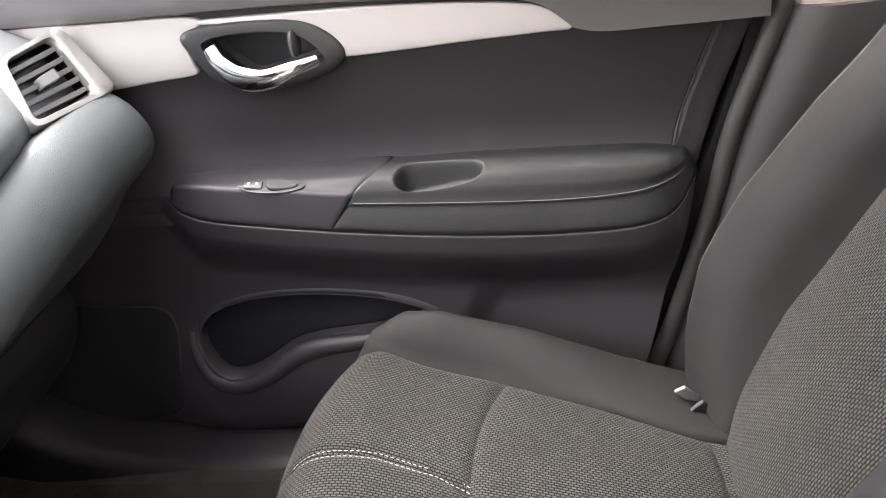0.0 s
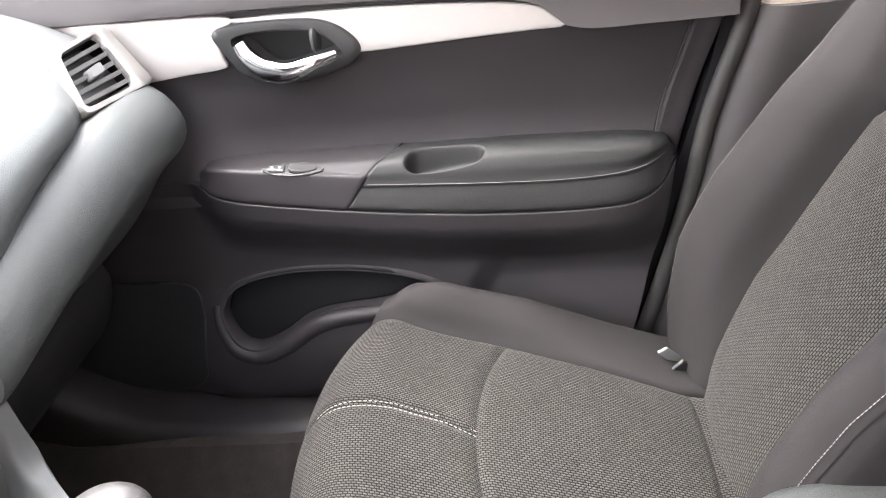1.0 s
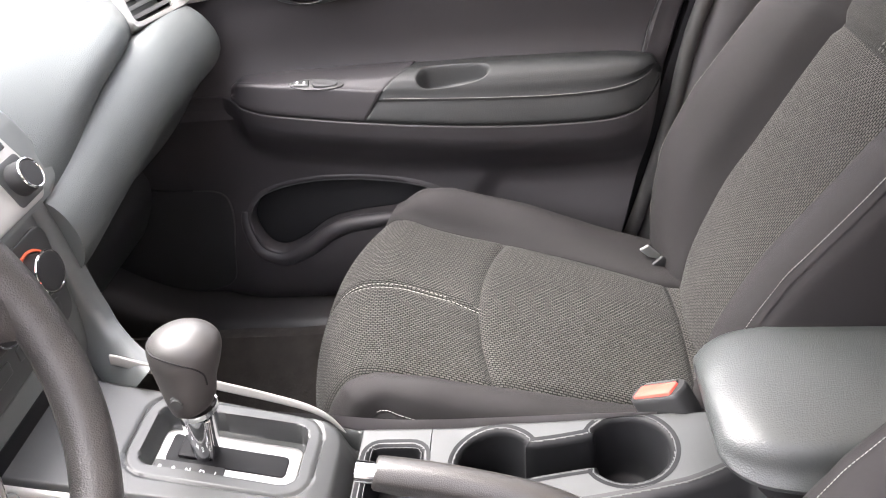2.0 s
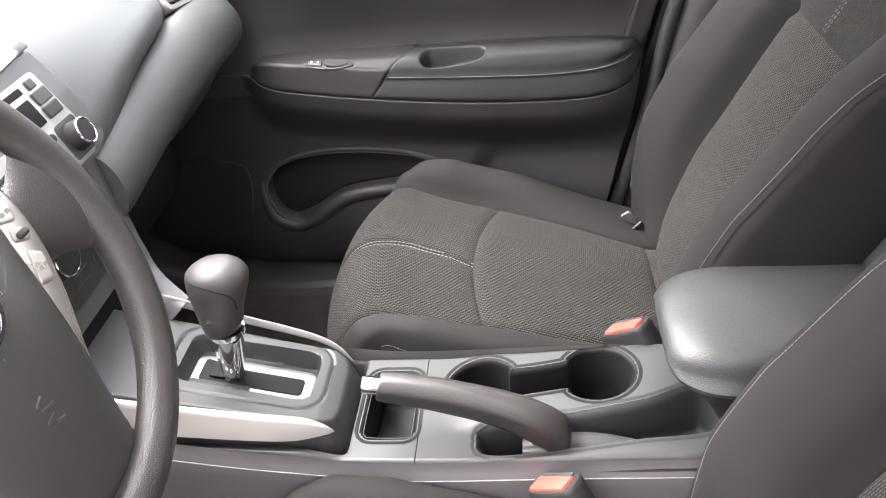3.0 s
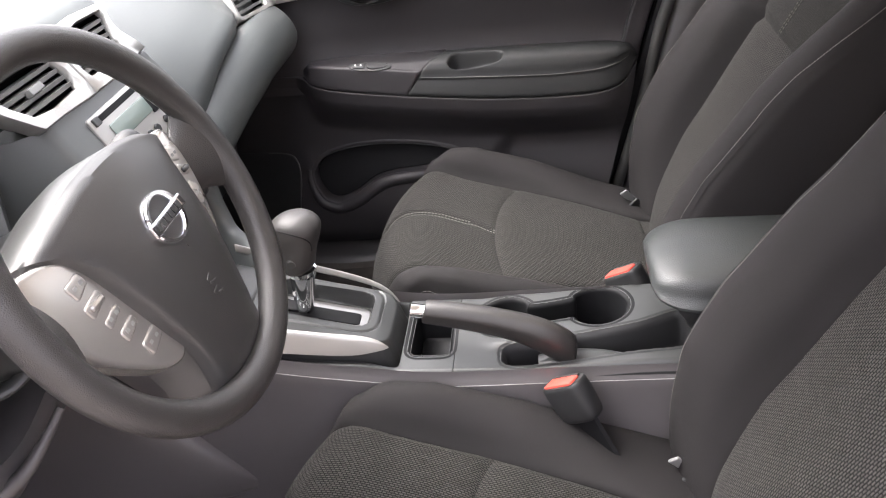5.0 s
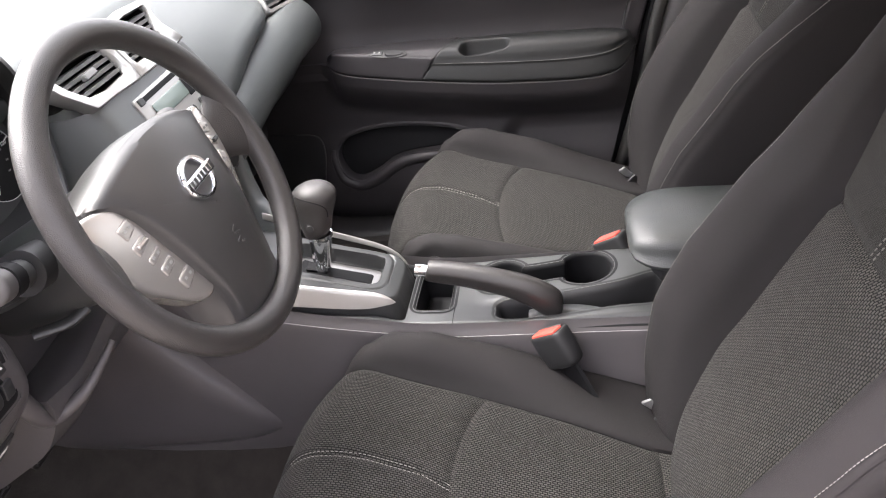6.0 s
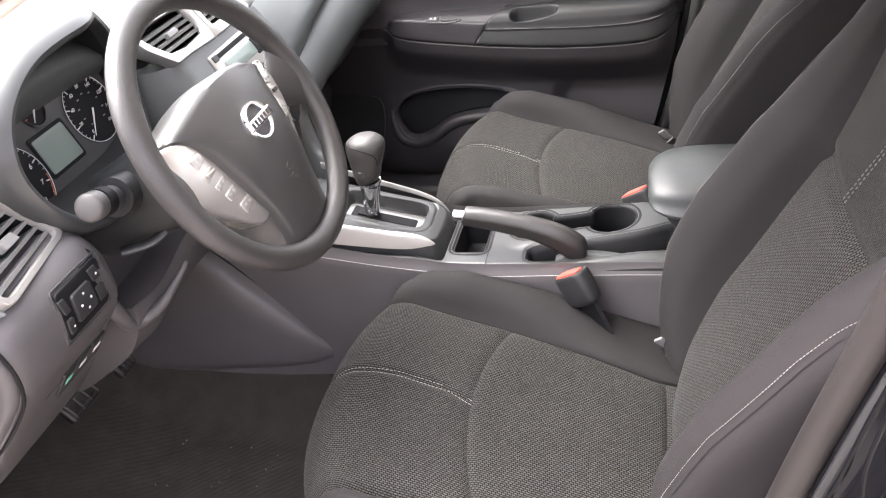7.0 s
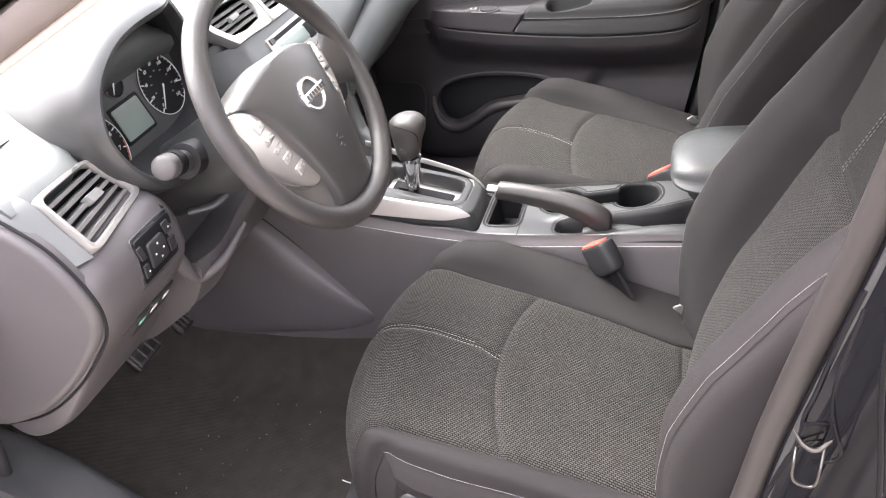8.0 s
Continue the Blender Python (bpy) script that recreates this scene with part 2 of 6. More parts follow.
LCD = material("grey_green_display", (0.2, 0.245, 0.222), 0.22, vary=0.05)
ORANGE_MARK = material("red_print", (0.7, 0.12, 0.05), 0.6)
GROUND = material("asphalt", (0.26, 0.24, 0.215), 0.9, grain=0.8, scale=90, vary=0.3)
SKY_BLOCK_WALL = material("brown_grey_render", (0.13, 0.115, 0.1), 0.9, grain=0.6, scale=60, vary=0.25, stain=1.5)
FLANGE = material("brown_grey_flange", (0.15, 0.128, 0.115), 0.5, grain=0.1, vary=0.1)
HEADLINER = material("grey_headliner", (0.35, 0.33, 0.3), 0.9)
STEEL = material("striker_steel", (0.1, 0.094, 0.087), 0.32, metal=1.0)
DOOR_SILVER = material("pale_silver_trim_paint", (0.64, 0.615, 0.59), 0.4, metal=0.2, vary=0.04, grain=0.03, scale=3000)
SPOKE_PAINT = material("warm_silver_spoke_paint", (0.52, 0.497, 0.468), 0.27, metal=0.7, vary=0.02, grain=0.02, scale=3000, patchy=0.012)
FASCIA = material("satin_grey_fascia", (0.115, 0.122, 0.12), 0.38, grain=0.1, vary=0.06)
LEVER_SKIN = material("brake_lever_skin", (0.034, 0.031, 0.03), 0.36, grain=0.35, scale=900, kind="leather")
KNOB_SKIN = material("smooth_dark_leatherette", (0.034, 0.0312, 0.0305), 0.5, grain=0.15, scale=1800, kind="leather")
STALK_END = material("pale_grey_knob_plastic", (0.075, 0.071, 0.07), 0.48, vary=0.06)
SILL_SKIN = material("dark_sill_plastic", (0.02, 0.0185, 0.019), 0.42, grain=0.2, scale=1400)
# paler copy of the charcoal plastic: door-side light put into the colour
KNEE = material("lightened_charcoal_plastic", (0.11, 0.101, 0.103), 0.42, grain=0.15, scale=1600)
SLAT = material("grey_vent_slat", (0.19, 0.19, 0.187), 0.4)


def tinted_pane(name, colour):
    """Thin tinted car glass: light passes dimmed, a faint gloss on top."""
    mat = bpy.data.materials.new(name)
    mat.use_nodes = True
    n, l = mat.node_tree.nodes, mat.node_tree.links
    clear = n.new("ShaderNodeBsdfTransparent")
    clear.inputs["Color"].default_value = (*colour, 1)
    gloss = n.new("ShaderNodeBsdfGlossy")
    gloss.inputs["Roughness"].default_value = 0.02
    mix = n.new("ShaderNodeMixShader")
    mix.inputs[0].default_value = 0.06
    l.new(clear.outputs[0], mix.inputs[1])
    l.new(gloss.outputs[0], mix.inputs[2])
    l.new(mix.outputs[0], n["Material Output"].inputs["Surface"])
    return mat


GLASS = tinted_pane("green_tinted_glass", (0.83, 0.87, 0.855))

# ---- setting ----
MID = 0.323


def lerp(a, b, k):
    return a + (b - a) * k


def sheet(name, rows, mat, label, category="", parent=None, kind="structure", nu=None):
    bm = grid(bmesh.new(), rows)
    ob = part(name, bm, mat, parent)
    return tagged(ob, label, category, "", kind)


g = bmesh.new()
grid(g, [[(x, y, 0) for y in (-400, -20, 20, 400)] for x in (-400, -20, 20, 400)])
tagged(part("ground", g, GROUND), "grey asphalt under the parked car", "ground", "", "structure")

# added unseen wall behind the camera: blocks low sky light, darkens reflections
sky_block = rbox((0.5, -5.2, 1.3), (16, 0.3, 2.6), 0.02)
tagged(part("wall_sky_block", sky_block, SKY_BLOCK_WALL), "added plain brown grey wall that blocks low sky light", "wall", "", "structure")

# carpeted floor: two footwells with a raised tunnel between them
YS = np.linspace(-0.36, 1.0, 70)
XS = np.linspace(-1.15, 0.95, 70)


def floor_height(x, y):
    tunnel = 0.17 * math.exp(-((y - MID) / 0.14) ** 4)
    toe = 0.5 * max(0, (-0.72 - x)) ** 1.2
    side = 0.1 * max(0, abs(y - MID) - 0.6) ** 1.0
    side += 0.125 * float(np.clip((y - MID - 0.36) / 0.16, 0, 1)) ** 2
    return 0.30 + tunnel + toe + side + 0.004 * noise.noise((x * 9, y * 9, 0))


sheet("floor", [[(x, y, floor_height(x, y)) for y in YS] for x in XS], CARPET, "black carpet of the car floor with dust specks", "carpet")

# roof lining, far body walls and the glass that closes the cabin
roof = grid(bmesh.new(), [[(x, y, 1.475 - 0.09 * abs((y - MID) / 0.6) ** 3 - 0.10 * abs((x - 0.45) / 1.0) ** 3) for y in np.linspace(-0.24, 0.88, 14)] for x in np.linspace(-0.2, 1.5, 16)])
bmesh.ops.solidify(roof, geom=roof.faces[:], thickness=0.03)
tagged(part("ceiling", roof, HEADLINER), "pale grey cloth roof lining of the car", "roof lining", "", "structure")
screen = grid(bmesh.new(), [[(lerp(-1.16, -0.2, k) + 0.1 * (1 - k) * abs((y - MID) / 0.66) ** 2, y, lerp(1.15, 1.45, k) - 0.05 * k * abs((y - MID) / 0.6) ** 2 + 0.03 * math.sin(math.pi * k)) for y in np.linspace(-0.32 + 0.08 * k, 0.966 - 0.08 * k, 16)] for k in np.linspace(0, 1, 14)])
bmesh.ops.solidify(screen, geom=screen.faces[:], thickness=0.005)
tagged(part("window_1", screen, GLASS), "green tinted windscreen over the dashboard", "windscreen", "", "structure")
side_glass = grid(bmesh.new(), [[(x, lerp(1.03, 0.885, k), lerp(1.15, 1.385, k)) for x in np.linspace(-0.85 + 0.62 * k, 0.34 + 0.05 * k, 6)] for k in np.linspace(0, 1, 8)])
bmesh.ops.solidify(side_glass, geom=side_glass.faces[:], thickness=0.004)
tagged(part("window_2", side_glass, GLASS), "closed tinted window of the passenger door", "car window", "", "structure")
rear_glass = grid(bmesh.new(), [[(x, lerp(1.03, 0.885, k), lerp(1.15, 1.385, k)) for x in np.linspace(0.44, 1.3 - 0.2 * k, 6)] for k in np.linspace(0, 1, 8)])
bmesh.ops.solidify(rear_glass, geom=rear_glass.faces[:], thickness=0.004)
tagged(part("window_3", rear_glass, GLASS), "closed tinted rear side window", "car window", "", "structure")
rear = bmesh.new()
rbox((1.35, MID, 0.75), (0.08, 1.4, 0.9), 0.03, bm=rear)
tagged(part("wall_rear", rear, DARK), "dark rear bulkhead closing the cabin", "wall", "", "structure")
fire = bmesh.new()
rbox((-1.14, MID, 0.68), (0.06, 1.46, 0.8), 0.03, bm=fire)
tagged(part("wall_front", fire, DARK), "dark bulkhead behind the footwells", "wall", "", "structure")
right = bmesh.new()
rbox((0.0, 1.09, 0.7), (2.3, 0.05, 0.88), 0.02, bm=right)
tagged(part("wall_right", right, BLACK_PAINT), "black outer door skin beyond the trim", "wall", "", "structure")

# ---- passenger door ----
door = thing("door_1", "charcoal plastic car door panel with silver trim and padded armrest", "car door", (0, 0.98, 0.45), "", "structure")


def smooth(a, b, v):
    k = np.clip((v - a) / (b - a), 0, 1)
    return k * k * (3 - 2 * k)


POCKET = catmull([(-0.460, 0.600), (-0.445, 0.635), (-0.408, 0.654), (-0.34, 0.665), (-0.257, 0.664), (-0.178, 0.653), (-0.124, 0.636), (-0.107, 0.625),
                  (-0.14, 0.616), (-0.2, 0.604), (-0.282, 0.596), (-0.325, 0.585), (-0.365, 0.561), (-0.408, 0.545), (-0.44, 0.557)], 90, True)
CUP = catmull([(-0.352, 1.02), (-0.335, 1.032), (-0.28, 1.034), (-0.232, 1.026), (-0.206, 1.0), (-0.215, 0.985), (-0.26, 0.972), (-0.305, 0.966), (-0.33, 0.985)], 70, True)


def inside(o, x, z):
    """Distance to a closed outline, positive inside it, for arrays of points."""
    x, z = np.asarray(x), np.asarray(z)
    d = np.full(x.shape, 9.0)
    odd = np.zeros(x.shape, bool)
    for (ax, az), (bx, bz) in zip(o, np.roll(o, -1, 0)):
        ex, ez = bx - ax, bz - az
        t = np.clip(((x - ax) * ex + (z - az) * ez) / (ex * ex + ez * ez + 1e-12), 0, 1)
        d = np.minimum(d, np.hypot(x - ax - t * ex, z - az - t * ez))
        cross = ((az > z) != (bz > z)) & (x < ex * (z - az) / (ez + 1e-12) + ax)
        odd ^= cross
    return np.where(odd, d, -d)


DZ = np.array([0.42, 0.46, 0.50, 0.54, 0.58, 0.62, 0.66, 0.70, 0.75, 0.80, 0.83, 0.85, 0.875, 0.90, 0.95, 1.0, 1.06])
DY = np.array([0.945, 0.925, 0.922, 0.926, 0.936, 0.950, 0.962, 0.966, 0.968, 0.977, 0.989, 0.998, 1.003, 1.003, 0.997, 0.986, 0.980])
DOOR_CURVE = catmull(np.stack([DZ, DY], 1), 400)
# the ledge on which the armrest sits: its height and its reach into the cabin along the door
LEDGE_X = [-0.95, -0.5, -0.462, -0.450, -0.437, -0.42, -0.37, -0.23, -0.1, 0.0, 0.1, 0.17, 0.21, 0.235, 0.26]
LEDGE_Z = [0.826, 0.826, 0.826, 0.825, 0.820, 0.811, 0.800, 0.782, 0.769, 0.763, 0.761, 0.764, 0.775, 0.80, 0.83]
LEDGE_Y = [0.962, 0.961, 0.959, 0.956, 0.948, 0.938, 0.931, 0.925, 0.923, 0.922, 0.923, 0.928, 0.945, 0.975, 0.995]
LEDGE = catmull(np.stack([LEDGE_X, LEDGE_Z, LEDGE_Y], 1), 700)


def ledge(x):
    return np.interp(x, LEDGE[:, 0], LEDGE[:, 1]), np.interp(x, LEDGE[:, 0], LEDGE[:, 2])


def rear_edge(z):
    return np.interp(z, [0.42, 0.5, 0.56, 0.67, 0.76, 0.83, 0.87, 1.0, 1.1], [0.135, 0.165, 0.184, 0.213, 0.236, 0.247, 0.256, 0.294, 0.32])


def door_y(x, z, above=False):
    y = np.interp(z, DOOR_CURVE[:, 0], DOOR_CURVE[:, 1])
    y = y + 0.016 * smooth(-0.085, -0.025, x - 0.65 * (z - 0.62)) * smooth(0.70, 0.63, z)
    front = smooth(-0.46, -0.56, x)
    y = y + 0.02 * front * smooth(0.7, 0.6, z)
    lz, ly = ledge(x)
    if not above:
        y = y + (ly - y) * smooth(0.105, 0.02, lz - z) * (z <= lz + 0.001)
    return y - 0.018 * smooth(-0.30, -0.46, x) * smooth(0.97, 0.84, z) * (above | (z > lz + 0.001))


def door_panel(z0, z1, nx, nz, x0, end, holes, name, mat, lip=False):
    """A sheet of the door between two heights; with a lip it ends in the rounded ledge."""
    ks = np.linspace(0, 1, nz)
    zz = z0 + (z1 - z0) * ks
    X = np.array([np.linspace(x0, end(z), nx) for z in zz])
    Z = np.repeat(zz[:, None], nx, 1)
    if lip:
        Z = z0 + (ledge(X)[0] - z0) * ks[:, None]
    Y = door_y(X, Z, not lip)
    for o, deep, soft in holes:
        Y = Y + deep * smooth(-soft, soft, inside(o, X, Z))
    if lip:
        for dy, dz in ((0.0004, 0.0007), (0.0014, 0.001), (0.02, 0.001)):
            X, Y, Z = np.vstack([X, X[nz - 1:nz]]), np.vstack([Y, Y[nz - 1:nz] + dy]), np.vstack([Z, Z[nz - 1:nz] + dz])
    return part(name, grid(bmesh.new(), np.stack([X, Y, Z], 2)), mat, door, angle=60)


door_panel(0.43, 0.8, 330, 150, -0.95, lambda z: rear_edge(z) - 0.004, [(POCKET, 0.085, 0.0025)], "lower_panel", DOOR_SKIN, lip=True)
door_panel(0.79, 1.07, 220, 80, -0.95, lambda z: float(rear_edge(z)) - 0.041, [(inset(CUP, -0.006), 0.05, 0.004)], "upper_panel", DOOR_SKIN)
end_strip = loft([[(rear_edge(z) - 0.039, door_y(0.2, z) - 0.002 + d, z), (rear_edge(z) - 0.02, door_y(0.2, z) - 0.006 + d, z), (rear_edge(z), door_y(0.2, z) - 0.002 + d, z),
                   (rear_edge(z), door_y(0.2, z) + 0.05, z), (rear_edge(z) - 0.039, door_y(0.2, z) + 0.05, z)] for z, d in ((0.80, 0.03), (0.825, 0.014), (0.85, 0.002), (0.9, 0.0), (0.95, 0.0), (1.03, 0.0))], 24, 24)
part("end_strip", end_strip, DOOR_SKIN, door)
part("end_strip_edge", tube([(float(rear_edge(z)) - 0.0395, float(door_y(0.2, z)) - 0.0035, z) for z in (0.84, 0.88, 0.92, 0.96, 1.02)], 0.0012, 6, 30), SATIN, door)
sill = loft([[(x, 0.972, 1.063 - drop), (x, 0.964, 1.085 - drop), (x, 0.972, 1.13), (x, 0.995, 1.155), (x, 1.05, 1.165), (x, 1.06, 1.06)] for x, drop in
             ((-0.95, -0.004), (-0.5, 0.001), (-0.2, 0.004), (0.03, 0.02), (0.1, 0.058), (0.2, 0.061), (0.305, 0.06))], 60, 40)
part("sill_pad", sill, PLASTIC, door, "soft charcoal sill pad under the window")


def on_door(lift):
    return lambda u, v, h: Vector((u, float(door_y(np.array(u), np.array(v))) - h - lift, v))


trim_front = [(-0.62, 1.062), (-0.5, 1.061), (-0.44, 1.06), (-0.37, 1.058), (-0.345, 1.05), (-0.37, 1.03), (-0.37, 1.0), (-0.372, 0.985), (-0.43, 0.979), (-0.5, 0.972), (-0.62, 0.966)]
trim_rear = [(-0.35, 1.052), (-0.25, 1.052), (-0.15, 1.051), (-0.05, 1.046), (0.02, 1.04), (0.06, 1.031), (0.092, 1.004), (0.05, 1.001), (-0.03, 0.998), (-0.11, 0.994), (-0.18, 0.992), (-0.19, 1.0), (-0.21, 1.03), (-0.26, 1.043), (-0.34, 1.046)]
for o in (trim_front, trim_rear):
    part("silver_trim", plate(o, on_door(0.0), 0.007, 0.003, n=120), DOOR_SILVER, door, "satin silver trim strip")

# handle: rounded bezel, hollow cup, chrome lever and lock tab
BEZ = catmull([(-0.378, 1.033), (-0.355, 1.045), (-0.295, 1.048), (-0.229, 1.043), (-0.192, 1.023), (-0.179, 0.996), (-0.207, 0.973), (-0.267, 0.957), (-0.32, 0.959), (-0.349, 0.973), (-0.366, 1.004)], 70, True)
bez_rows = []
for o, lift in ((BEZ, -0.004), (BEZ, 0.006), (inset(BEZ, 0.003), 0.0105), (inset(BEZ, 0.009), 0.0125)):
    bez_rows.append([on_door(lift)(u, v, 0) for u, v in o])
for o, lift in ((CUP, 0.012), (inset(CUP, 0.003), 0.006), (inset(CUP, 0.004), -0.028), (inset(CUP, 0.012), -0.036)):
    k = np.argmin(np.hypot(*(o - inset(BEZ, 0.009)[0]).T))
    bez_rows.append([on_door(lift)(u, v, 0) for u, v in np.roll(o, -k, 0)])
bz = grid(bmesh.new(), bez_rows, close_v=True)
handle_unit = part("handle_bezel", bz, SATIN, door)
part("handle_cup", plate(inset(CUP, 0.010), on_door(-0.05), 0.015, 0.004), SATIN, handle_unit)
lever = bmesh.new()
L = catmull([(-0.338, 0.962, 1.022), (-0.328, 0.955, 1.005), (-0.305, 0.948, 0.988), (-0.275, 0.946, 0.983), (-0.24, 0.950, 0.992), (-0.212, 0.966, 0.997)], 30)
Wd = catmull([(0.009, 0), (0.012, 0), (0.0145, 0), (0.014, 0), (0.0105, 0), (0.006, 0)], 30)[:, 0]
rows = []
for i, p in enumerate(L):
    t = Vector(L[min(i + 1, 29)] - L[max(i - 1, 0)]).normalized()
    up = Vector((0, -1, 0)).cross(t).normalized()
    out = t.cross(up).normalized()
    rows.append([Vector(p) + up * Wd[i] * math.cos(a) + out * 0.0045 * math.sin(a) for a in np.linspace(0, 2 * math.pi, 20, endpoint=False)])
part("pull_lever", grid(lever, rows, close_v=True, cap=True), CHROME, handle_unit, "polished chrome pull lever")
part("lock_tab", loft([[(x, 0.968 - d, z0), (x, 0.968 - d, z1), (x, 0.985, z1), (x, 0.985, z0)] for x, d, z0, z1 in ((-0.243, 0.0, 1.005, 1.028), (-0.238, 0.006, 1.003, 1.03), (-0.233, 0.0, 1.005, 1.028))], 8, 16), SATIN, handle_unit)

# armrest: hard front half with the window switch, padded rear half
ARM_X = [-0.443, -0.43, -0.41, -0.36, -0.28, -0.2, -0.1, 0.0, 0.1, 0.17, 0.205, 0.225, 0.2405]
ARM_RIM_HARD = [0.838, 0.847, 0.849, 0.846, 0.839, 0.831, 0.826, 0.82, 0.82, 0.82, 0.82, 0.82, 0.82]
ARM_RIM_PAD = [0.84, 0.84, 0.84, 0.832, 0.824, 0.817, 0.812, 0.808, 0.806, 0.809, 0.817, 0.824, 0.810]
ARM_TOP = [0.840, 0.850, 0.852, 0.853, 0.853, 0.853, 0.853, 0.853, 0.851, 0.849, 0.845, 0.838, 0.812]
PULL = catmull([(-0.137, 0.944), (-0.129, 0.960), (-0.112, 0.966), (-0.06, 0.9655), (-0.034, 0.962), (-0.027, 0.952), (-0.036, 0.942), (-0.07, 0.938), (-0.11, 0.937), (-0.13, 0.938)], 60, True)


ARM = catmull(np.stack([ARM_X, ARM_RIM_HARD, ARM_RIM_PAD, ARM_TOP], 1), 400)


def arm_profile(x, padded, n):
    """The armrest's section: flat top, edge and face down to the ledge."""
    rim = float(np.interp(x, ARM[:, 0], ARM[:, 2 if padded else 1]))
    top = float(np.interp(x, ARM[:, 0], ARM[:, 3]))
    lz, ly = (float(q) for q in ledge(x))
    out, low, back = ly + 0.0004, lz + 0.0015, max(1.012, ly + 0.03)
    if padded:
        far, mid = max(0.985, out + 0.034), max(0.965, out + 0.026)
        pts = [(max(back, far + 0.02), top - 0.006), (far, top - 0.001), (mid, top), (lerp(mid, out, 0.45), lerp(rim, top, 0.8)), (lerp(mid, out, 0.66), lerp(rim, top, 0.5)), (out + 0.0105, rim + 0.007), (out + 0.0085, rim), (out + 0.0085, rim - 0.004), (out + 0.004, lerp(rim, low, 0.45)), (out + 0.0005, low + 0.007), (out + 0.003, low)]
    else:
        pts = [(back, top - 0.004), (0.985, top), (lerp(0.985, out, 0.5), lerp(rim, top, 0.7)), (out + 0.016, rim + 0.0035), (out + 0.010, rim), (out + 0.0075, rim - 0.007), (out + 0.004, lerp(rim, low, 0.5)), (out + 0.0008, low + 0.006), (out + 0.003, low)]
    return catmull(pts, n)


def armrest(x0, x1, n, padded, name, mat, slant0=0.0, slant1=0.0):
    m = 121
    rows = []
    for k in np.linspace(0, 1, n):
        shift = ((1 - k) * slant0 + k * slant1) * np.interp(np.linspace(0, 1, m), [0, 0.3, 0.62, 1], [0.056, 0.042, 0.002, -0.032])
        edge = min(abs(x1 - x0) * (k if slant0 else 1 - k), 0.01)
        sink = 0.0014 * (1 - edge / 0.003) if edge < 0.003 else 0.0
        row = []
        for j in range(m):
            x = x0 + (x1 - x0) * k + shift[j]
            y, z = arm_profile(x, padded, m)[j]
            if padded and j < 0.62 * m:
                z -= 0.036 * float(smooth(-0.0015, 0.006, inside(PULL, np.array([x]), np.array([y]))[0])) * float(np.interp(x, [-0.14, -0.1, -0.03], [1.0, 0.95, 0.6]))
            row.append((x, y + sink, z - sink))
        rows.append(row)
    return part(name, grid(bmesh.new(), rows), mat, door, angle=60)


armrest(-0.4425, -0.1959, 90, False, "armrest_front", DOOR_SKIN, 0.0, 1.0)
pad_ob = armrest(-0.1949, 0.2402, 170, True, "armrest_pad", DOOR_PAD, 1.0, 0.0)
pad_ob["label"] = "black padded leatherette armrest with a pull cup"
rim_path = []
for x in (-0.192, -0.1, 0.0, 0.08, 0.15, 0.19, 0.212, 0.224):
    prof = arm_profile(x, True, 121)
    rim_path.append((x, *prof[int(np.argmin(np.abs(prof[:, 1] - float(np.interp(x, ARM_X, ARM_RIM_PAD)) - 0.001) + (prof[:, 0] > 0.98)))]))
stitches(rim_path, 0.0042, 0.003, 0.0006, THREAD, door, (0, -0.0008, 0.0004))
groove = []
for v in np.linspace(0.06, 0.97, 12):
    x = -0.1953 + float(np.interp(v, [0, 0.3, 0.62, 1], [0.056, 0.042, 0.002, -0.032]))
    y, z = arm_profile(x, False, 121)[int(v * 120)]
    groove.append((x, y + 0.0012, z - 0.0012))
part("armrest_joint", tube(groove, 0.0006, 6, 60), BLACK, door)


def on_arm(u, v, h):
    prof = arm_profile(u, False, 121)[75::-1]
    return Vector((u, v, float(np.interp(v, prof[:, 0], prof[:, 1])) + h))


lens = [(-0.340, 0.943), (-0.325, 0.9505), (-0.297, 0.954), (-0.268, 0.951), (-0.253, 0.944), (-0.268, 0.937), (-0.297, 0.9345), (-0.325, 0.937)]
switch = part("window_switch", plate(lens, on_arm, 0.002, 0.0008, n=60), DARK, door, "dark lens-shaped window switch panel")
part("switch_frame", tube([tuple(on_arm(u, v, 0.002)) for u, v in lens], 0.0006, 6, 60, True), SATIN, switch)
rocker = [(-0.300, 0.938), (-0.277, 0.938), (-0.262, 0.944), (-0.277, 0.950), (-0.300, 0.951)]
part("rocker", plate(rocker, lambda u, v, h: on_arm(u, v, h * (1 + 15 * max(0, -0.275 - u))), 0.003, 0.001, n=40, base=0.001), DARK, switch)
part("lock_button", plate(rounded([(-0.332, 0.939), (-0.308, 0.938), (-0.308, 0.950), (-0.332, 0.9485)], 0.003), on_arm, 0.002, 0.0008, base=0.002, smooth=False), SATIN, switch)
for xx in (-0.326, -0.315):
    part("mark", plate(rounded([(xx - 0.0015, 0.9425), (xx + 0.0015, 0.9425), (xx + 0.0015, 0.9455), (xx - 0.0015, 0.9455)], 0.0004), on_arm, 0.0006, 0.0002, base=0.004, smooth=False), WHITE_MARK, switch)
